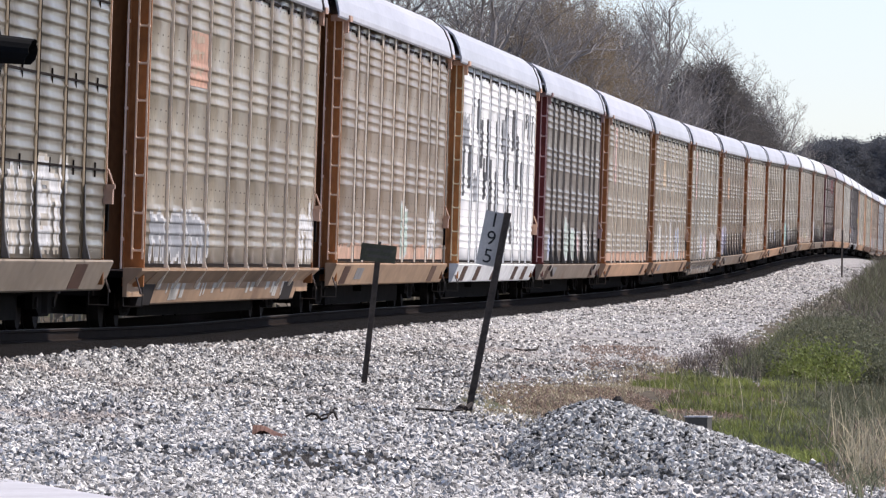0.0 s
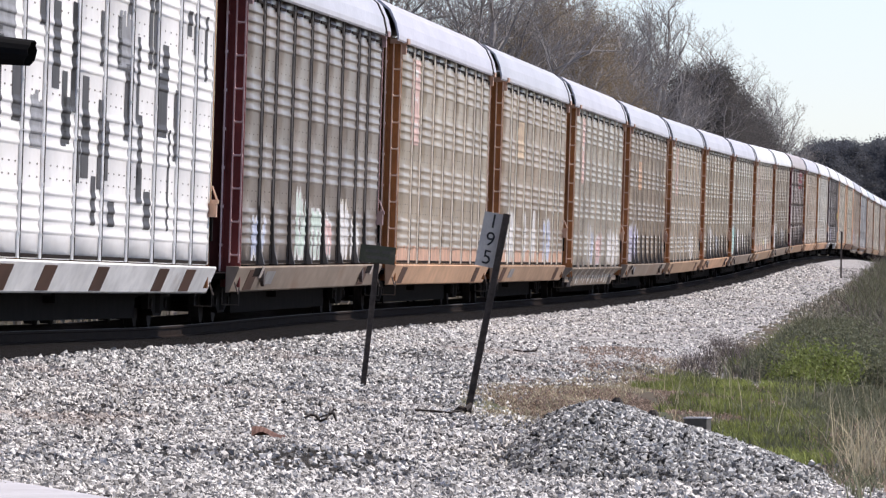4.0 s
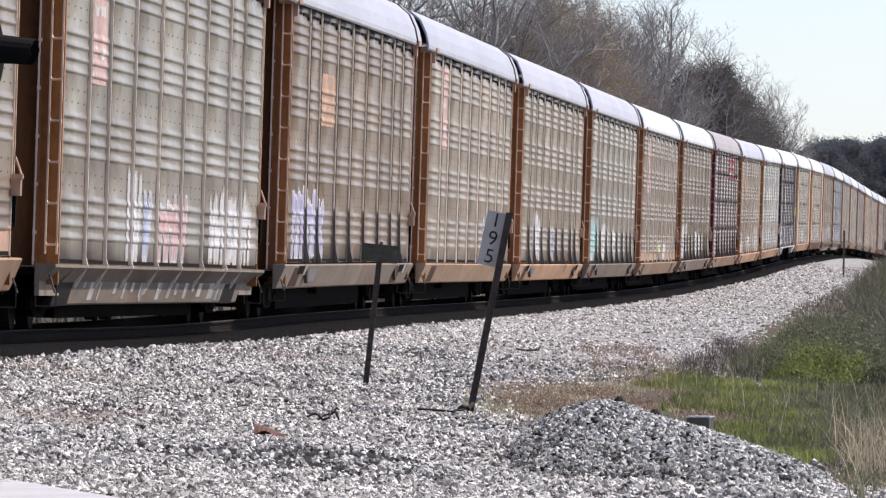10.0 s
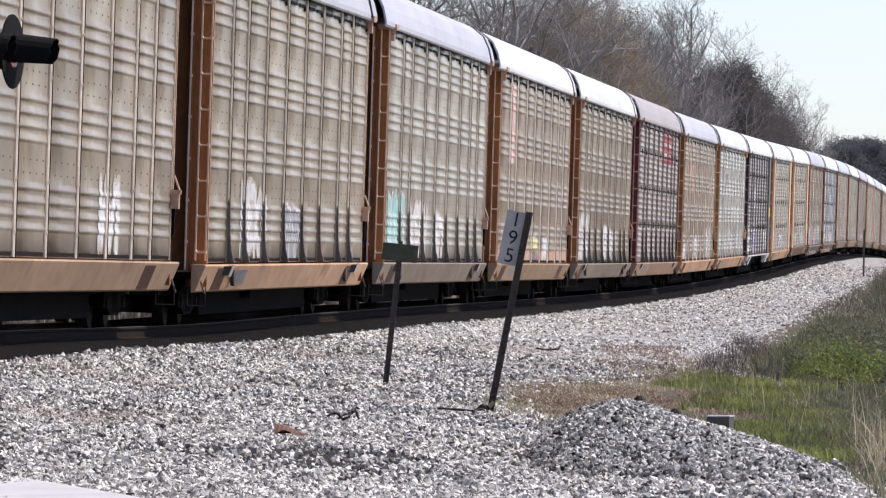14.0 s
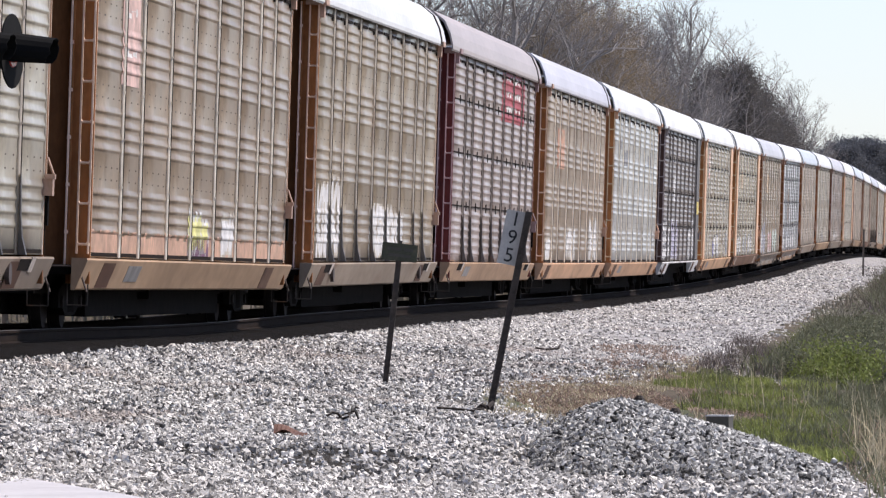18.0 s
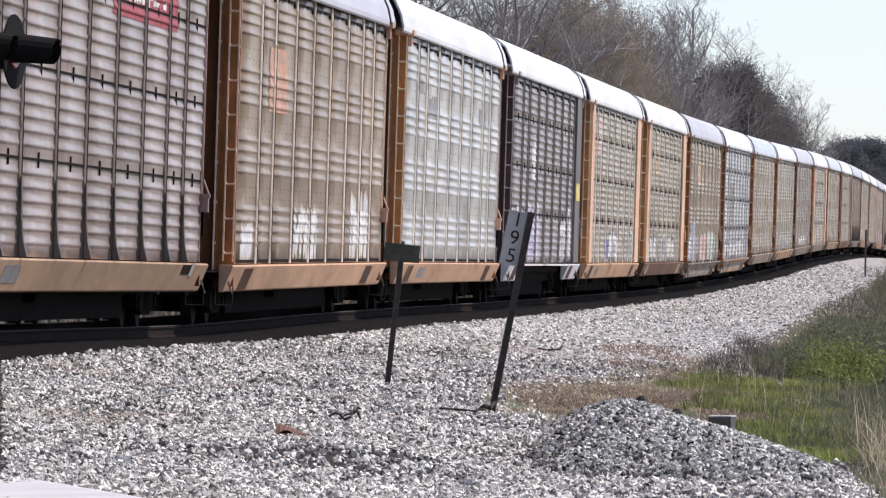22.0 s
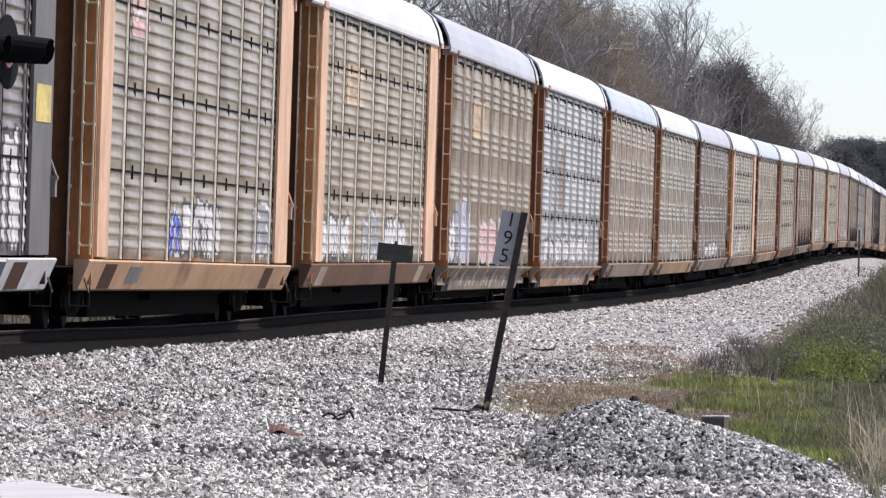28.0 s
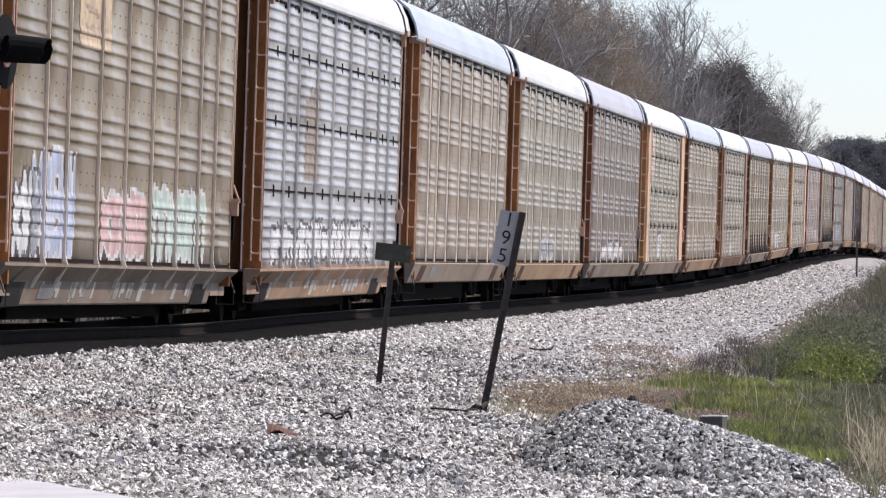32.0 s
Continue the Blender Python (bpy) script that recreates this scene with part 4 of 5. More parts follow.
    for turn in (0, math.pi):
        # door tint nearly halved: the shade of the recessed end is put into it
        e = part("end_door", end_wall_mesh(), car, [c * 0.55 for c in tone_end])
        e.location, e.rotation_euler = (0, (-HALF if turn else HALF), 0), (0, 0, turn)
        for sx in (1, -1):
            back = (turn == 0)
            # one paint, tinted darker at the far end and brighter near, in place of light
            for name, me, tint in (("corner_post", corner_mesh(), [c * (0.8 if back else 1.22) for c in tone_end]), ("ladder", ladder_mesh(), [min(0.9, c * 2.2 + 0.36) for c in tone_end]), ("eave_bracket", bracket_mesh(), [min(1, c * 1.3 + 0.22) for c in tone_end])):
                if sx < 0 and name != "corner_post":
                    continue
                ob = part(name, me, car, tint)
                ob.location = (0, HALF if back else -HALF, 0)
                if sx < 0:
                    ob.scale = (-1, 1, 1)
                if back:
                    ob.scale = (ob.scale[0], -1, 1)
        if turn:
            part("grab_pole", pole_mesh(), car, [min(0.9, c * 1.6 + 0.45) for c in tone_end]).location = (0, -HALF, 0)
        else:
            part("hand_brake", brake_mesh(), car, [min(0.8, c * 1.0 + 0.2) for c in tone_end]).location = (0, HALF, 0)
        ends = HALF if not turn else -HALF
        part("stirrup_step", step_mesh(), car, (0.045, 0.036, 0.03)).location = (0, ends * 1.035, 0)
        part("uncoupling_lever", lever_mesh(), car, (0.12, 0.09, 0.075)).location = (0, ends * 1.045, 0)
        part("air_hose", hose_mesh(), car).location = (0, ends * 1.12, 0)
        c = part("coupler", coupler_mesh(), car)
        c.location, c.rotation_euler = (0, 13.0 if not turn else -13.0, 0), (0, 0, 0 if turn else math.pi)
    part("underframe", underframe_mesh(), car)
    for y in (-9.9, 9.9):
        f = part("truck", frame_mesh(), car)
        f.location = (0, y, 0)
        for dy in (-0.88, 0.88):
            w = part("wheelset", wheel_mesh(), f)
            w.location = (0, dy, 0.365)
    place = lambda b: float(-HALF + b / 9 * 2 * HALF)
    if logo != "-":
        k, lo, hi = logo.split("^")
        k, span = k.split("@")
        a, b = (place(float(v)) for v in span.split("-"))
        plate = part("logo_panel", patch_mesh("logo_panel", a, b, float(lo), float(hi), z0, banded, 0, rng, PAINT), car, TONES[k], "faded coloured emblem panel")
        plate.location = (WIDE - 0.043, 0, 0)
        mark = (0.8, 0.76, 0.72) if k in ("red", "pink") else (0.5, 0.36, 0.25)
        n = 3
        for i in range(n):
            z = float(lo) + (i + 0.6) * (float(hi) - float(lo)) / (n + 0.3)
            bar = part("emblem_bar", patch_mesh("emblem_bar", a + (b - a) * 0.18, b - (b - a) * 0.2, z, z + 0.16, z0, banded, 0.5, rng, PAINT), plate, mark)
            bar.location = (0.005, 0, 0)
            bar["kind"] = "stuff"
    if marks != "-":
        for w in marks.split(","):
            k, span = w.split("@")
            chips = span.endswith("!")
            span = span.rstrip("!")
            span, _, top = span.partition("^")
            top, _, tall = top.partition("_")
            top = float(top or 2.0)
            a, b = (place(float(v)) for v in span.split("-"))
            low = z0 + 0.05 if top < 2.7 else top - 1.6
            if tall:
                low = top - float(tall)
            if chips:
                low = top - 2.2
            if chips or top > 2.7 or b - a < 0.8:
                layers = [(patch_mesh("graffiti", a, b, low, top, z0, banded, 1.0 if chips else 0.3, rng, PAINT, 0.55 if chips else 0.0), (0.06, 0.055, 0.055) if chips else TONES[k], "sprayed paint worn into streaks")]
            else:
                fill, edge = tag_meshes(a, b, low, top, z0, banded, rng, PAINT)
                layers = [(fill, TONES[k], "sprayed lettering"), (edge, (0.1, 0.095, 0.1) if k == "chalk" and index > 15 else TONES["pale"] if k == "chalk" else TONES["chalk"], "outline of the lettering")]
            for me, tint, words in layers:
                g = part("graffiti", me, car, tint, words)
                g.location = (WIDE - 0.045, 0, 0)
                g["kind"] = "stuff"


for car_index, car_word in enumerate(TRAIN):
    build_car(car_index, car_word)


# ---- plants beside the line ----
def blades(name, x, y, height, width, mat, seed, label, category="grass", lean=0.35, segs=2):
    """Narrow bent leaves or stems, each tapering to a tip."""
    rng = np.random.default_rng(seed)
    n = len(x)
    z = ground_z(x, y) - 0.01
    a = rng.uniform(0, 6.283, n)
    b = rng.uniform(0, 6.283, n)
    k = rng.uniform(0.1, 1.0, n) * lean
    h = np.asarray(height) * rng.uniform(0.55, 1.15, n)
    w = np.asarray(width) * rng.uniform(0.7, 1.3, n) * 0.5
    side = np.stack([np.cos(b), np.sin(b), np.zeros(n)], -1)
    rows = []
    for i in range(segs + 1):
        t = i / segs
        c = np.stack([x + np.cos(a) * k * h * t * t, y + np.sin(a) * k * h * t * t, z + h * t * (1 - 0.2 * k * t)], -1)
        ww = (w * (1 - 0.85 * t))[:, None] * side
        rows += [c - ww, c + ww]
    v = np.stack(rows, 1).reshape(-1, 3)
    base = (np.arange(n) * (2 * segs + 2))[:, None]
    f = np.concatenate([base + np.array([2 * i, 2 * i + 1, 2 * i + 3, 2 * i + 2]) for i in range(segs)], 0)
    return tagged(new(name, arrays(name, v, f, mat)), label, category, kind="stuff")


def scatter(n, seed, ok, y0, y1, x0, x1, clump=0.0):
    """Places in a box of the plan that suit ok(s, o, x, y), optionally drawn together in clumps."""
    rng = np.random.default_rng(seed)
    x, y = rng.uniform(x0, x1, n), rng.uniform(y0, y1, n)
    if clump:
        m = max(4, n // 60)
        i = rng.integers(0, m, n)
        cx, cy = rng.uniform(x0, x1, m), rng.uniform(y0, y1, m)
        x, y = cx[i] + rng.normal(0, clump, n), cy[i] + rng.normal(0, clump * 2.2, n)
    s, o = to_line(x, y)
    keep = ok(s, o, x, y)
    return x[keep], y[keep]


def build_plants():
    rng = np.random.default_rng(31)
    # short green grass beyond the gravel, thinning towards it, in patches of its own
    def lawn(s, o, x, y):
        left = 1.55 + 0.0128 * y + 0.18 * np.sin(y * 0.45) + 0.12 * np.sin(y * 1.3 + 1)
        patch = np.sin(x * 2.3 + y * 0.4) + np.sin(x * 0.8 - y * 0.23 + 2) + np.sin(x * 4.1 + y * 0.9)
        far = np.interp(x, [2.4, 3.0, 3.8, 4.0, 4.6, 4.75], [98, 110, 108, 94, 95, 114]) + 1.5 * np.sin(x * 9)
        rim = np.minimum(np.clip((x - left) / 0.9, 0, 1), np.clip((far + 2 - y) / 10, 0, 1))
        return (x > left) & (y < far) & (x < 0.5 + 0.046 * y) & (patch > 2.2 * rng.random(len(x)) - 0.2 - 2.2 * rim)
    x, y = scatter(190000, 11, lawn, 60, 123, 1.8, 6.4)
    blades("green_grass", x, y, 0.09 + 0.05 * np.sin(x * 3 + y * 0.7) ** 2, 0.022, GRASS, 12, "short fresh green grass beyond the gravel", lean=0.8)
    x, y = scatter(16000, 81, lawn, 60, 123, 1.8, 6.4, 0.16)
    blades("grass_tufts", x, y, 0.2, 0.018, SAGE, 82, "dark olive tufts in the green grass", lean=0.9)
    # thin dry tan grass between the gravel and the green
    x, y = scatter(26000, 97, lambda s, o, x, y: (np.abs(x - 0.0275 * y + 0.35) < 0.75 + 0.2 * np.sin(y * 0.6)) & (np.sin(x * 7 + y * 0.8) + np.sin(x * 3.1 - y * 0.5) > rng.uniform(-1.6, 1.2, len(x))), 98, 132, 1.6, 4.6)
    blades("tan_grass", x, y, 0.06, 0.026, WITHER, 98, "thin dry tan grass between the gravel and the green", lean=1.1)
    x, y = scatter(60000, 41, lambda s, o, x, y: (o > verge(s) + 1.1) & (o > np.interp(y, [108, 118], [9.0, 7.0])), 108, 185, 4.4, 16.0, 0.5)
    blades("olive_weeds", x, y, 0.42, 0.028, SAGE, 42, "tall dull olive weeds among brown brush", "weeds", lean=0.8)
    x, y = scatter(15000, 85, lambda s, o, x, y: (o > verge(s) + 1.3) & (o > np.interp(y, [108, 118], [9.5, 7.5])), 108, 200, 4.4, 16.0, 0.5)
    blades("brown_weeds", x, y, 0.45, 0.02, BRUSH, 86, "grey-brown dead weeds beside the line", "weeds", lean=0.9)
    x, y = scatter(9000, 87, lambda s, o, x, y: (o > verge(s) + 0.9) & (o < verge(s) + 2.4), 112, 190, 4.4, 16.0, 0.3)
    blades("green_weeds", x, y, 0.3, 0.03, GRASS, 88, "green weeds at the edge of the brush", "weeds", lean=0.9)
    # trodden, withered patch where the gravel ends
    x, y = scatter(60000, 13, lambda s, o, x, y: ((x - 1.35) / 1.05) ** 2 + ((y - 87) / 13) ** 2 + 0.3 * np.sin(x * 6 + y) < 1, 70, 105, 0.0, 3.0)
    blades("brown_mat", x, y, 0.045, 0.03, WITHER, 44, "trodden reddish-brown dead grass beside the gravel", lean=1.2)
    x, y = scatter(30000, 13, lambda s, o, x, y: (o > verge(s) - 0.5) & (o < verge(s) + 1.6), 66, 125, 0.2, 6.0)
    blades("withered_grass", x, y, 0.07, 0.022, STRAW, 14, "short withered brown grass at the gravel's edge", lean=1.0)
    x, y = scatter(60000, 91, lambda s, o, x, y: (o > verge(s) + 0.2) & (x > 1.5 + 0.012 * y) & (x < 0.4 + 0.043 * y) & ~inlet(x, y), 60, 114, 1.8, 9.0)
    blades("dead_turf", x, y, 0.06, 0.026, WITHER, 92, "short dead turf under the green grass", lean=1.2)
    # grey bare brush at the foot of the bank
    x, y = scatter(13000, 15, lambda s, o, x, y: (o > np.interp(y, [106, 120, 160], [8.5, 8.0, 7.3])) & (x < 3.2 + 0.018 * y) & (x > 3.5), 106, 160, 3.4, 9.0, 0.3)
    blades("grey_brush", x, y, 0.3, 0.012, DUN, 16, "bare grey-brown brush standing on the gravel's edge", "brush", lean=0.9, segs=3)
    # high brush along the right of the line
    x, y = scatter(38000, 17, lambda s, o, x, y: (o > verge(s) + np.interp(y, [120, 150, 250, 330, 420], [3.2, 2.8, 1.7, 0.7, 0.3])) & (o < verge(s) + 14), 120, 420, 5, 40, 0.7)
    blades("high_brush", x, y, np.interp(y, [120, 180, 300], [0.45, 0.75, 1.05]), 0.022, DUN, 18, "tangled brown brush along the line", "brush", lean=0.8, segs=3)
    x, y = scatter(80000, 19, lambda s, o, x, y: (o > verge(s) + np.interp(y, [120, 150, 250, 330, 420], [3.4, 3.0, 1.9, 1.0, 0.6])) & (o < verge(s) + 14), 120, 420, 5, 40, 0.7)
    blades("brush_leaves", x, y, np.interp(y, [120, 180, 300], [0.45, 0.7, 0.95]), 0.045, SAGE, 20, "dull green leaves in the brush", "brush", lean=1.0, segs=2)
    x, y = scatter(50000, 57, lambda s, o, x, y: (o > verge(s) + np.interp(y, [130, 170, 250, 430], [1.6, 1.1, 0.4, 0.2]) + 0.4 * np.sin(y * 0.2)) & (o < verge(s) + 6), 130, 430, 5, 40)
    blades("low_brush", x, y, 0.38, 0.03, BRUSH, 58, "low brown brush at the gravel's edge", "brush", lean=0.9)
    x, y = scatter(80000, 71, lambda s, o, x, y: (o > np.interp(y, [84, 116, 132], [12.8, 11.8, 10.4]) + 0.4 * np.sin(y * 0.5)) & (o < 17), 84, 190, 4.5, 16.0, 0.4)
    blades("side_brush", x, y, 0.42, 0.02, SAGE, 72, "dark olive brush beyond the green grass", "brush", lean=0.9)
    x, y = scatter(22000, 73, lambda s, o, x, y: (o > np.interp(y, [84, 116, 132], [13, 12, 10.6])) & (o < 17), 84, 190, 4.5, 16.0, 0.4)
    blades("side_twigs", x, y, 0.5, 0.016, DUN, 74, "bare brown twigs in the olive brush", "brush", lean=0.7)
    # tall dry stalks in front
    x, y = scatter(1000, 21, lambda s, o, x, y: (x > 2.95 + 0.04 * (y - 52)) & (o > 10.6), 50, 69, 2.6, 5.5, 0.3)
    blades("dry_stalks", x, y, 0.5, 0.016, STRAW, 22, "tall straw-coloured dry grass stalks beside the stone heap", lean=0.7, segs=4)
    x, y = scatter(3500, 27, lambda s, o, x, y: (x > 2.85 + 0.035 * (y - 52)) & (o > 10.8), 49, 74, 2.6, 5.0, 0.25)
    blades("bent_straw", x, y, 0.16, 0.016, WITHER, 28, "bent dead grass at the foot of the dry stalks", lean=1.1)
    x, y = scatter(260, 23, lambda s, o, x, y: (o > verge(s) + 0.8), 66, 100, 1.8, 6.5)
    blades("thin_stalks", x, y, 0.42, 0.009, STRAW, 24, "thin dry stalks standing in the green grass", lean=0.5, segs=4)
    x, y = scatter(14000, 25, lambda s, o, x, y: (x > 2.85 + 0.035 * (y - 52)) & (o > 10.3), 49, 96, 2.6, 6.4)
    blades("dry_undergrowth", x, y, 0.2, 0.018, SAGE, 26, "low olive undergrowth beside the stone heap", lean=1.0)


def build_bushes():
    """Low bushes of fresh weeds and of dull brush at the end of the grass: stems with clouds of small leaves."""
    rng = random.Random(61)
    spots = ((4.72, 97, 0.5, LIME), (5.0, 99, 0.62, LIME), (5.3, 98, 0.58, LIME), (5.05, 103, 0.68, LIME), (5.5, 103.5, 0.5, SAGE), (4.75, 101.5, 0.5, SAGE), (5.65, 99.5, 0.46, LIME),
             (4.95, 93.5, 0.32, LIME), (5.75, 95, 0.5, SAGE), (6.0, 100, 0.6, SAGE), (6.1, 107, 0.75, SAGE), (6.4, 112, 0.8, SAGE),
             (6.5, 118, 0.85, SAGE), (7.0, 124, 0.9, SAGE), (6.3, 126, 0.6, SAGE), (7.2, 132, 0.8, SAGE), (3.75, 104, 0.2, SAGE))
    for x, y, h, mat in spots:
        z = float(ground_z(x, y))
        bush = tagged(new("bush"), "bright yellow-green weedy bush beyond the gravel" if mat == LIME else "dull olive-brown bush in the brush beside the line", "bush", group="bushes beside the line")
        bush.location = (x, y, z)
        sh, tips = Shape(), []
        for _ in range(26):
            a, r = rng.uniform(0, 6.283), h * rng.uniform(0.1, 0.8)
            tip = Vector((math.cos(a) * r, math.sin(a) * r * 1.6, h * rng.uniform(0.15, 1.0) * (1 - 0.45 * (r / h / 0.62) ** 2)))
            sh.tube((tip.x * 0.15, tip.y * 0.15, -0.03), tip, 0.007, 0.003, 3, caps=False)
            tips += [tip * f for f in (0.35, 0.55, 0.75, 0.9, 1.0)]
        part("stalk", sh.mesh("stalk", BRUSH), bush)
        part("foliage", leaf_cloud(tips, int(900 + 1900 * h), h * 0.17, 0.03, mat, rng.randrange(9999), "foliage"), bush)


build_plants()


# ---- trees ----
def grow(seed, height, levels, limbs, wide):
    """Trunk and branches as tapered tubes; returns the mesh shape and the tips of the twigs."""
    rng = random.Random(seed)
    sh = Shape()
    tips = []

    def limb(p, d, length, r, level):
        steps = 5 if level == 0 else 3
        q, dirn = Vector(p), Vector(d).normalized()
        for i in range(steps):
            jit = 0.07 if level == 0 else 0.22
            dirn = (dirn + Vector((rng.gauss(0, jit), rng.gauss(0, jit), rng.gauss(0, jit) + (0.05 if level else 0.02)))).normalized()
            nq = q + dirn * (length / steps)
            r1 = max(0.006, r * (1 - 0.62 / steps))
            sh.tube(q, nq, r, r1, (7, 5, 4, 3, 3)[min(level, 4)], caps=False)
            frac = (i + 1) / steps
            if level < levels:
                if level == 0:
                    count = 0 if frac < 0.35 else limbs
                else:
                    count = (0, 3, 2, 2, 2)[level]
                for _ in range(count):
                    side = Vector((rng.gauss(0, 1), rng.gauss(0, 1), 0)).normalized()
                    up = rng.uniform(0.35, 1.1) if level == 0 else rng.uniform(0.1, 0.8)
                    cd = (side * wide + Vector((0, 0, up)) + dirn * 0.55).normalized()
                    cl = length * rng.uniform(0.4, 0.62) * (1.15 - 0.45 * frac)
                    limb(nq if level else q.lerp(nq, rng.random()), cd, cl, max(0.007, r1 * rng.uniform(0.45, 0.68)), level + 1)
            q, r = nq, r1
        tips.append(q.copy())

    limb((0, 0, -0.3), (0, 0, 1), height * 0.78, height * 0.018, 0)
    return sh, tips


def leaf_cloud(tips, count, reach, size, mat, seed, name):
    rng = np.random.default_rng(seed)
    t = np.array([tuple(p) for p in tips])
    c = t[rng.integers(0, len(t), count)] + rng.normal(0, reach, (count, 3))
    a, b = rng.normal(size=(count, 3)), rng.normal(size=(count, 3))
    a *= (size * rng.uniform(0.5, 1.3, (count, 1)) / np.linalg.norm(a, axis=1, keepdims=True))
    b *= (size * 0.6 / np.linalg.norm(b, axis=1, keepdims=True))
    v = np.stack([c - a, c - b, c + a, c + b], 1).reshape(-1, 3)
    return arrays(name, v, np.arange(count * 4).reshape(-1, 4), mat)


def tree_template(kind, seed):
    rng = random.Random(seed)
    if kind == "bare":
        sh, tips = grow(seed, 18.0, 4, 3, 0.8)
        label, bark = "tall leafless deciduous tree behind the train", BARK
        crown = leaf_cloud(tips, 700, 0.25, 0.05, BUDS, seed, "buds")
    elif kind == "dark":
        sh, tips = grow(seed, 17.0, 4, 3, 1.0)
        label, bark = "dark spreading leafless tree behind the train", BARKD
        crown = leaf_cloud(tips, 900, 0.25, 0.05, BUDS, seed, "buds")
    elif kind == "budding":
        sh, tips = grow(seed, 15.0, 3, 4, 0.7)
        label, bark = "tree with opening olive-brown buds behind the train", BARK
        crown = leaf_cloud(tips, 52000, 0.6, 0.06, BUDS, seed, "buds")
    else:
        pine = kind == "pine"
        sh, tips = Shape(), []
        sh.tube((0, 0, -0.3), (0, 0, 13.5), 0.2, 0.03, 7)
        label, bark = "dark evergreen tree in the woods behind the train", BARKD
        for i in range(300):
            z = 2.0 + 11.6 * rng.random() ** 0.85
            a, r = rng.uniform(0, 6.283), math.sqrt(max(0.03, 1 - ((z - 6.2) / 7.9) ** 2)) * rng.uniform(1.6, 4.9) + 0.3
            tip = Vector((math.cos(a) * r, math.sin(a) * r, z + rng.uniform(-0.3, 0.9)))
            sh.tube((0, 0, z - 0.2), tip, 0.035, 0.012, 3, caps=False)
            tips += [Vector((0, 0, z)).lerp(tip, f) for f in (0.5, 0.7, 0.85, 1.0)]
        label = "far dark pine where the line bends out of sight" if pine else label
        crown = leaf_cloud(tips, 60000 if pine else 90000, 0.4, 0.12 if pine else 0.075, PINE if pine else NEEDLE, seed, "needles")
    tree = tagged(new("tree"), label, "tree", group="trees of the wood")
    part("trunk", sh.mesh("trunk", bark), tree)
    part("crown", crown, tree)
    return tree


def build_wood():
    rng = random.Random(77)
    kinds = [tree_template(k, s) for k, s in (("bare", 1), ("bare", 2), ("bare", 3), ("bare", 9), ("dark", 4), ("dark", 5), ("budding", 6), ("budding", 7), ("evergreen", 8), ("evergreen", 10), ("pine", 11), ("pine", 12))]
    used = set()

    def put(k, s, o, size):
        x, y, _, _ = (float(v) for v in line_at(s, o))
        z = float(ground_z(x, y))
        m = Matrix.Translation((x, y, z)) @ Matrix.Rotation(rng.uniform(0, 6.28), 4, "Z") @ Matrix.Rotation(radians(rng.uniform(-4, 4)), 4, "X")
        if k not in used:
            used.add(k)
            t = kinds[k]
            t.matrix_basis = m
        else:
            t = copy_thing(kinds[k], m)
        t.scale = (size, size, size * rng.uniform(0.95, 1.05))

    # the front row: big crowns near, paler ones farther on
    s = 100.0
    while s < 650:
        near = s < 290
        k = rng.choice((4, 5, 0, 1)) if near else rng.choice((0, 1, 2, 3, 3, 2))
        put(k, s, rng.uniform(-19, -15) if 380 < s < 560 else rng.uniform(-14.5, -9.5), rng.uniform(0.85, 1.0) if near else rng.uniform(0.82, 0.98))
        s += rng.uniform(19, 28) if near else rng.uniform(20, 27)
    # budding trees and evergreens that stand out
    for k, s, o, size in ((7, 258, -13, 0.9), (6, 272, -11, 0.95), (7, 284, -12, 0.95), (6, 297, -11.5, 0.85), (7, 306, -12, 0.75), (3, 384, -10.5, 1.0), (0, 362, -11, 1.0), (1, 372, -13, 0.98), (2, 348, -11.5, 1.0), (8, 398, -9.2, 1.02), (9, 428, -9, 1.0), (8, 462, -9, 1.0), (9, 492, -9, 0.88), (9, 530, -9, 0.7), (3, 535, -12, 1.12), (0, 556, -12.5, 1.08), (2, 568, -13, 0.95), (1, 612, -12, 0.92), (3, 640, -12, 0.76), (0, 668, -12, 0.62),
                          (9, 562, -10, 0.62), (9, 590, -11, 0.5), (8, 620, -11, 0.45), (9, 655, -11, 0.6), (9, 446, -9.5, 0.75), (8, 396, -9.5, 0.78), (9, 409, -9.3, 0.85), (8, 418, -9.4, 0.9)):
        put(k, s, o, size)
    # rows behind
    for row, (lo, hi) in enumerate(((-24, -16), (-40, -27))):
        s = 410.0 + row * 40
        while s < 720:
            put(rng.choice((0, 1, 2, 3, 4, 5, 2, 3, 8)), s, rng.uniform(lo, hi), rng.uniform(0.66, 0.8))
            s += rng.uniform(26, 40)
    # the dark pines where the line bends out of sight
    for i in range(40):
        y = rng.uniform(860, 1010)
        x = (0.0505 + 0.0165 * rng.random()) * y
        ss, oo = to_line(x, y)
        put(rng.choice((10, 11)), float(ss), float(oo), rng.uniform(0.95, 1.2) * y / 950)


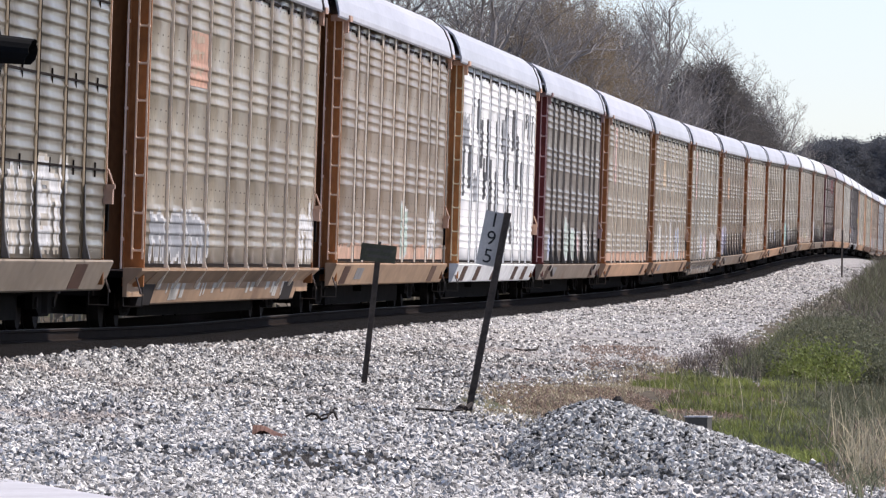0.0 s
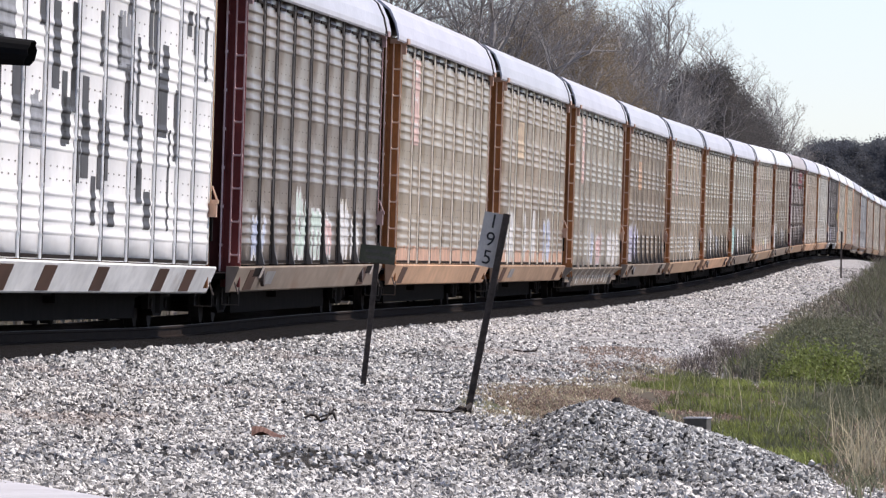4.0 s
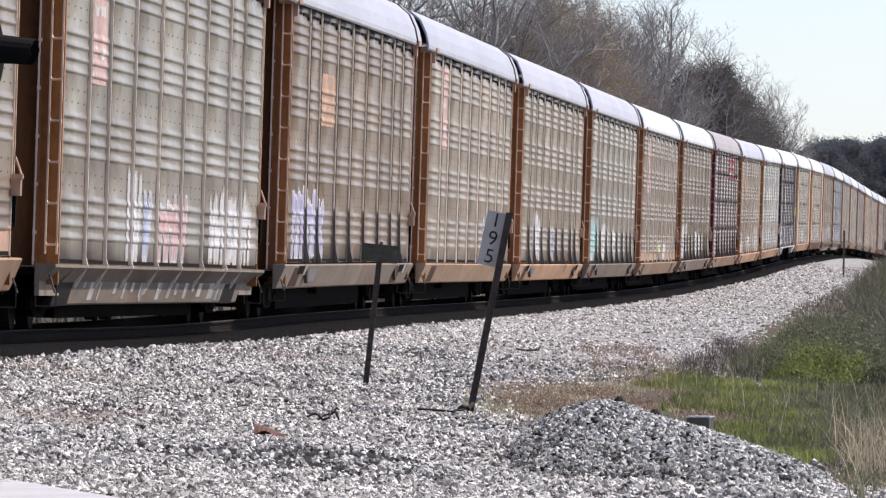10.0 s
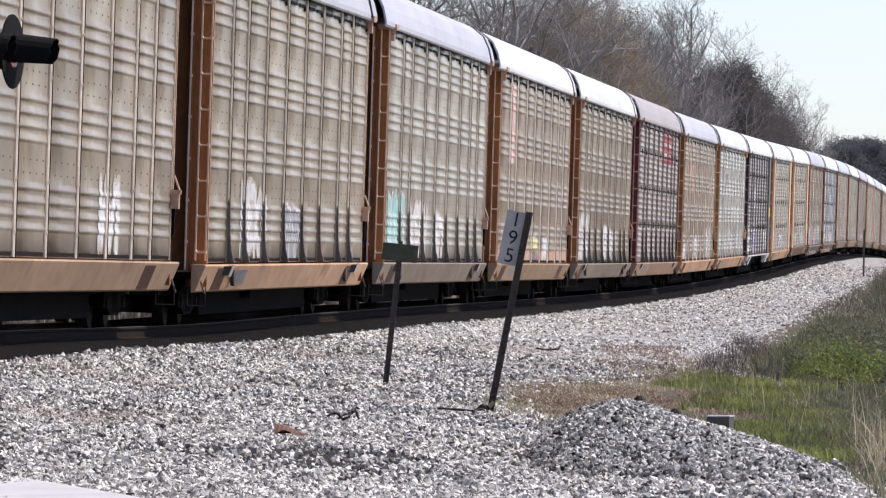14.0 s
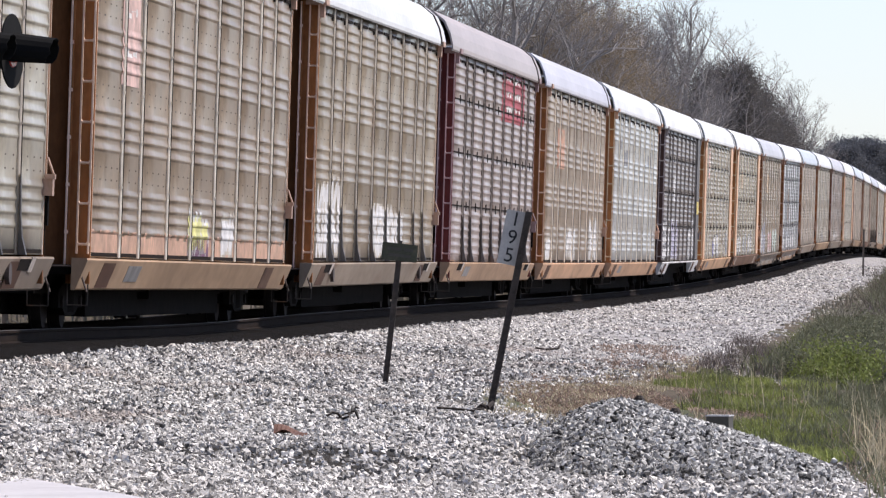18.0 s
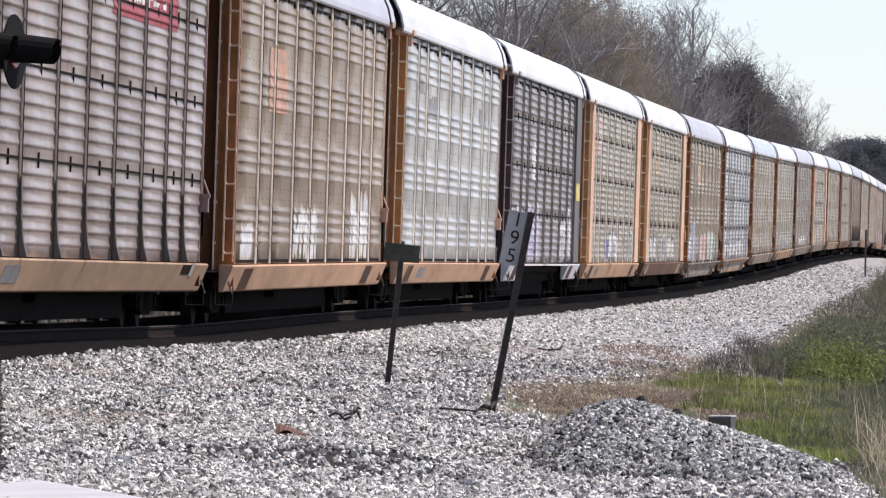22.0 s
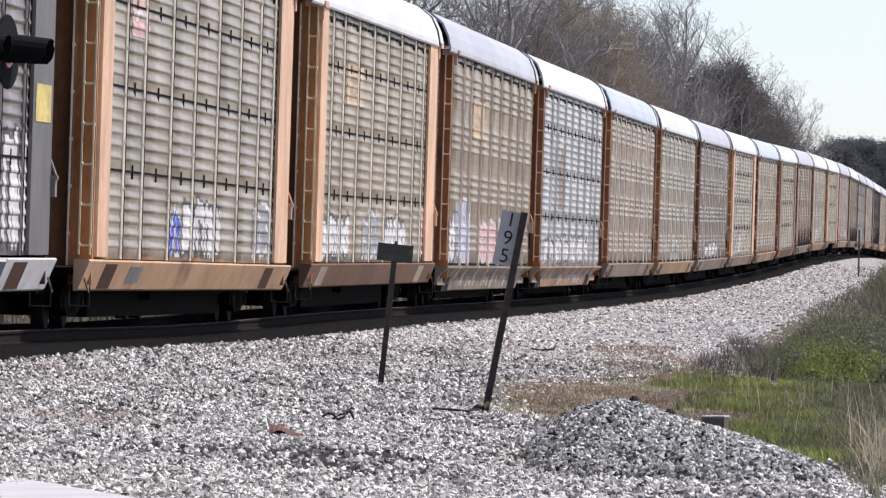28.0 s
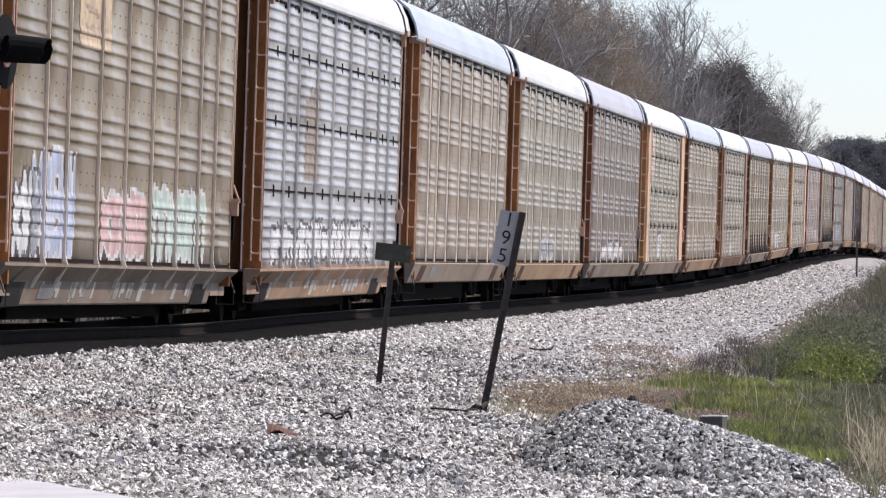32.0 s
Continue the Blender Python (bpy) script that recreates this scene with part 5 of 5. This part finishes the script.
def build_thicket():
    """Undergrowth under the trees, joined: thin stems and dull leaves."""
    rng = np.random.default_rng(55)
    n = 90000
    s, o = rng.uniform(60, 1000, n), -8.5 - 22 * rng.random(n) ** 1.6
    x, y, _, h = line_at(s, o)
    top = 4.5 + 2.2 * np.sin(s * 0.11) + 1.6 * np.sin(s * 0.043 + 1) + np.clip(-o - 9, 0, 14) * 0.28
    z = ground_z(x, y) + top * rng.random(n) ** 0.75
    c = np.stack([x, y, z], -1) + rng.normal(0, 0.25, (n, 3))
    a, b = rng.normal(size=(n, 3)), rng.normal(size=(n, 3))
    a *= (0.42 * rng.uniform(0.4, 1.4, (n, 1)) / np.linalg.norm(a, axis=1, keepdims=True))
    b *= (0.2 / np.linalg.norm(b, axis=1, keepdims=True))
    v = np.stack([c - a, c - b, c + a, c + b], 1).reshape(-1, 3)
    tagged(new("thicket", arrays("thicket", v, np.arange(n * 4).reshape(-1, 4), WOODS)), "dense grey-brown undergrowth beneath the trees", "undergrowth", kind="stuff")
    n = 16000
    s, o = rng.uniform(60, 1000, n), -8.5 - 20 * rng.random(n) ** 1.4
    x, y, _, h = line_at(s, o)
    blades("saplings", x, y, 6.5, 0.07, BRUSH, 56, "thin bare saplings crowding the edge of the wood", "saplings", lean=0.3, segs=3)


def build_unseen_wood():
    """Unseen wood added along the right of the line to darken reflections in the cars, joined."""
    rng = np.random.default_rng(66)
    n = 60000
    s, o = rng.uniform(60, 1000, n), 30 + 20 * rng.random(n)
    x, y, _, h = line_at(s, o)
    top = 5.0 + 1.2 * np.sin(s * 0.09) + 0.9 * np.sin(s * 0.037 + 2)
    c = np.stack([x, y, ground_z(x, y) + top * rng.random(n)], -1) + rng.normal(0, 0.4, (n, 3))
    a, b = rng.normal(size=(n, 3)), rng.normal(size=(n, 3))
    a *= (0.9 * rng.uniform(0.4, 1.4, (n, 1)) / np.linalg.norm(a, axis=1, keepdims=True))
    b *= (0.5 / np.linalg.norm(b, axis=1, keepdims=True))
    v = np.stack([c - a, c - b, c + a, c + b], 1).reshape(-1, 3)
    tagged(new("woods", arrays("woods", v, np.arange(n * 4).reshape(-1, 4), WOODS)), "unseen grey-brown woods added on the right for the car sides to reflect", "woods", kind="stuff")


build_wood()
build_thicket()
build_unseen_wood()
build_bushes()


# ---- signs and small things ----
def digit_text(body, size, mat, name):
    cu = bpy.data.curves.new(name, "FONT")
    cu.body, cu.size, cu.extrude, cu.align_x, cu.align_y = body, size, 0.002, "CENTER", "CENTER"
    ob = new(name, cu)
    me = bpy.data.meshes.new_from_object(ob.evaluated_get(bpy.context.evaluated_depsgraph_get()))
    bpy.data.objects.remove(ob)
    me.materials.clear()
    me.materials.append(mat)
    return me


def stand(x, y, lean, z=None):
    """A base on the ground, leaning to the right by so many degrees."""
    return Matrix.Translation((x, y, float(ground_z(x, y)) if z is None else z)) @ Matrix.Rotation(radians(lean), 4, "Y")


def channel(h, w, d):
    """A ribbed steel post: flange, two webs."""
    return Shape().slab([(-w, 0), (w, 0), (w, h), (-w, h)], -0.004, 0.004).box(-w, -w + 0.008, -d, 0, 0, h).box(w - 0.008, w, -d, 0, 0, h)


def build_signs():
    mile = tagged(new("mile_post"), "leaning rusty steel post with a white number plate", "mile post")
    mile.matrix_basis = stand(0.253, 75.2, 11.2)
    part("post", channel(2.14, 0.036, 0.05).mesh("post", POSTM), mile)
    plate = part("number_plate", Shape().box(-0.105, 0.105, -0.004, 0.004, -0.285, 0.285).mesh("number_plate", SIGNW), mile, label="faded white plate with black figures")
    plate.location = (-0.125, 0.012, 1.84)
    for ch, z in (("1", 0.19), ("9", 0.0), ("5", -0.19)):
        d = part("figure", digit_text(ch, 0.21, INK, "figure"), plate)
        d.location, d.rotation_euler = (0.004, -0.007, z), (radians(90), 0, 0)
    for z in (1.68, 2.0):
        part("bolt", cached("bolt", lambda: Shape().tube((0, -0.012, 0), (0, 0.0, 0), 0.012, sides=8).mesh("bolt", POSTM)), mile).location = (0.0, -0.066, z)
    small = tagged(new("small_sign"), "short leaning post with a dark green weathered plate", "sign")
    small.matrix_basis = stand(-0.967, 86.9, 6.3)
    part("post", channel(1.72, 0.034, 0.04).mesh("post", POSTM), small)
    plate = part("plate", Shape().box(-0.215, 0.215, -0.005, 0.005, -0.105, 0.105).mesh("plate", OLIVE), small, label="dark green plate with worn writing")
    plate.location = (-0.0, -0.05, 1.63)
    for a, b, z in ((-0.15, 0.02, 0.035), (0.05, 0.16, 0.035), (-0.13, 0.14, -0.04)):
        part("worn_line", Shape().box(a, b, -0.009, -0.006, z - 0.018, z + 0.018).mesh("worn_line", MARKER), plate)
    part("cap", Shape().box(-0.02, 0.02, -0.02, 0.02, 0, 0.05).mesh("cap", POSTM), small).location = (0, -0.02, 1.72)
    far = tagged(new("trackside_post"), "thin dark post beside the line", "post")
    far.matrix_basis = stand(20.24, 366.75, 1.0)
    part("post", Shape().box(-0.045, 0.045, -0.045, 0.045, 0, 2.35).mesh("post", POSTM), far)
    part("cap", Shape().box(-0.055, 0.055, -0.055, 0.055, 2.35, 2.4).mesh("cap", POSTM), far)
    box = tagged(new("marker_block"), "squat dark concrete block standing behind the stone heap", "marker")
    box.matrix_basis = stand(2.24, 63.4, 0) @ Matrix.Rotation(radians(-14), 4, "Z")
    # dark body carries the front's shade in its colour; thin pale cap paints the lit top
    part("block", Shape().box(-0.1, 0.1, -0.1, 0.1, -0.05, 0.31).mesh("block", MARKER), box)
    part("cap", Shape().box(-0.106, 0.106, -0.106, 0.106, 0.311, 0.323).mesh("cap", CONC), box, label="pale slip painting the sunlit top of the block")


def build_signal():
    """A crossing light on its mast: only the hood of one lamp reaches into view."""
    sig = tagged(new("crossing_signal"), "black crossing signal lamp with a long hood on a mast", "crossing signal")
    x0, y0 = -4.47, 63.0
    sig.matrix_basis = stand(x0, y0, 0) @ Matrix.Rotation(radians(-14), 4, "Z")
    top = 2.73 - float(ground_z(x0, y0))
    part("mast", Shape().tube((0, 0, 0), (0, 0, 4.2), 0.055, sides=12).mesh("mast", POSTM), sig)
    part("base", Shape().box(-0.2, 0.2, -0.2, 0.2, 0, 0.35).mesh("base", CONC), sig)
    part("crossarm", Shape().tube((0, -0.75, top), (0, 0.75, top), 0.035, sides=8).mesh("crossarm", BLACK), sig)
    for dy in (-0.62, 0.62):
        lamp = part("lamp", Shape().tube((0.12, dy, top), (0.34, dy, top), 0.14, 0.17, 16).mesh("lamp", BLACK), sig)
        part("target", Shape().tube((0.33, dy, top), (0.345, dy, top), 0.33, sides=24).mesh("target", BLACK), lamp)
        part("lens", Shape().tube((0.346, dy, top), (0.355, dy, top), 0.15, 0.14, 16).mesh("lens", LENS), lamp)
        sh = Shape()
        n, rings = 14, []
        for i in range(n):
            a = radians(-35 + 250 * i / (n - 1))
            reach = 0.4 - 0.10 * max(0.0, -math.sin(a)) - 0.03 * abs(math.cos(a)) + 0.012 * (i % 2)
            rings.append((a, reach))
        v = []
        for r in (0.165, 0.157):
            for a, reach in rings:
                c, s_ = math.cos(a), math.sin(a)
                v += [(0.35, dy + c * r, top + s_ * r), (0.35 + reach, dy + c * r * 0.86, top + s_ * r * 0.86 - 0.03)]
        f = []
        for i in range(n - 1):
            a, b = 2 * i, 2 * i + 2
            f += [(a, a + 1, b + 1, b), (a + 2 * n, b + 2 * n, b + 2 * n + 1, a + 2 * n + 1), (a + 1, a + 1 + 2 * n, b + 1 + 2 * n, b + 1)]
        sh.add(v, f)
        part("hood", sh.mesh("hood", BLACK), lamp)


def build_small():
    slab = Shape()
    pts = [(-3.5, 51.7), (-2.99, 49.8), (-2.55, 48.0), (-2.1, 46.1), (-1.6, 43.6), (-1.6, 40.0), (-6.2, 40.0), (-6.2, 51.7)]
    k = len(pts)
    zt = float(ground_z(-3.0, 50.0)) + 0.03
    slab.add([(x, y, z) for z in (zt - 0.25, zt) for x, y in pts], [tuple(range(k, 2 * k)), tuple(range(k - 1, -1, -1))] + [(i, i + k, (i + 1) % k + k, (i + 1) % k) for i in range(k)])
    tagged(new("crossing_slab", slab.mesh("crossing_slab", CONC)), "pale concrete edge of the level crossing in the gravel", "concrete slab")
    for x, y, r, bends, label in (
            (-1.17, 70.4, 0.013, ((-0.18, 0.03), (-0.12, 0.06), (-0.07, 0.05), (-0.03, 0.0), (0.03, 0.02), (0.06, 0.07), (0.1, 0.075), (0.13, 0.0)), "crooked dark stick lying on the ballast"),
            (-1.16, 70.6, 0.01, ((-0.09, 0.0), (-0.02, 0.045), (0.05, 0.05), (0.09, 0.11), (0.12, 0.1)), "thin forked dark stick lying on the ballast"),
            (1.42, 122.7, 0.018, ((-0.22, 0.03), (-0.05, 0.0), (0.16, 0.01), (0.2, 0.08)), "dark twig lying on the ballast"),
            (0.07, 74.6, 0.014, ((-0.36, 0.03), (-0.2, 0.02), (0.0, 0.0), (0.12, 0.02)), "thin dark stick at the foot of the mile post"),
            (0.17, 74.8, 0.028, ((-0.05, 0.0), (0.0, 0.05), (0.06, 0.03), (0.12, 0.08)), "dark knotted root at the foot of the mile post")):
        sh = Shape()
        z = float(ground_z(x, y)) + 0.035
        way = [Vector((x + dx, y + 0.05 * math.sin(9 * k), z + dz)) for k, (dx, dz) in enumerate(bends)]
        for p, q in zip(way, way[1:]):
            sh.tube(p, q, r, r * 0.8, 6)
        tagged(new("stick", sh.mesh("stick", TWIG)), label, "stick")
    leaf = Shape()
    x, y = -1.53, 63.6
    z = float(ground_z(x, y)) + 0.02
    v = []
    for i in range(9):
        t = i / 8
        w = 0.1 * math.sin(math.pi * (0.08 + 0.84 * t))
        v += [(x - 0.16 + 0.3 * t, y - w * 2, z + 0.02 + 0.05 * math.sin(5 * t)), (x - 0.16 + 0.3 * t, y, z + 0.035), (x - 0.16 + 0.3 * t, y + w * 2, z + 0.075 + 0.04 * math.sin(4 * t + 1))]
    f = [q for i in range(8) for q in ((3 * i, 3 * i + 3, 3 * i + 4, 3 * i + 1), (3 * i + 1, 3 * i + 4, 3 * i + 5, 3 * i + 2))]
    tagged(new("dead_leaf", leaf.add(v, f).mesh("dead_leaf", LEAFM)), "curled reddish-brown dead leaf on the ballast", "leaf")


build_signs()
build_signal()
build_small()


def build_clods():
    """Dark clods of earth with dead weed roots on the heap's crest."""
    rng = np.random.default_rng(91)
    for x, y, r in ((1.45, 60.0, 0.04), (1.74, 59.7, 0.04)):
        sh = Shape()
        n = 7
        z = float(ground_z(x, y) + heap_z(x, y)) + 0.015
        v, f = [], []
        for j, (zz, k) in enumerate(((-0.1, 0.8), (-0.03, 1.2), (0.01, 1.0), (0.035, 0.6))):
            v += [(x + r * k * math.cos(6.283 * i / n) * rng.uniform(0.7, 1.3), y + r * k * math.sin(6.283 * i / n), z + zz) for i in range(n)]
        for j in range(3):
            f += [(j * n + i, j * n + (i + 1) % n, (j + 1) * n + (i + 1) % n, (j + 1) * n + i) for i in range(n)]
        f.append(tuple(range(3 * n, 4 * n)))
        tagged(new("clod", sh.add(v, f).mesh("clod", TWIG)), "dark clod of earth on the crest of the stone heap", "clod", group="clods on the heap")


build_clods()


# ---- what moves: the train, braking slightly ----
TRAVEL = (0.0, 18.16, 36.29, 54.4, 72.5, 90.55, 108.51, 126.34, 144.04, 161.67, 179.31, 196.98, 214.72, 232.47, 250.16, 267.75, 285.21, 302.58, 319.91, 337.18, 354.39, 371.53, 388.58, 405.54, 422.45, 439.31, 456.11, 472.81, 489.36, 505.74, 521.92, 537.89, 553.65)


def car_pose(s):
    (ax, ay, az, _), (bx, by, bz, _) = line_at(s - 9.9), line_at(s + 9.9)
    h, up = math.atan2(bx - ax, by - ay), math.atan2(bz - az, 19.8)
    return (Matrix.Translation(((ax + bx) / 2, (ay + by) / 2, (az + bz) / 2)) @ Matrix.Rotation(-h, 4, "Z")
            @ Matrix.Rotation(up, 4, "X") @ Matrix.Rotation(radians(CANT), 4, "Y"))


def motions():
    for i, car in enumerate(train):
        s = GAP0 + (i + FIRST + 0.5) * CAR
        walk(car, [(float(t), car_pose(s - d)) for t, d in enumerate(TRAVEL)])


motions()
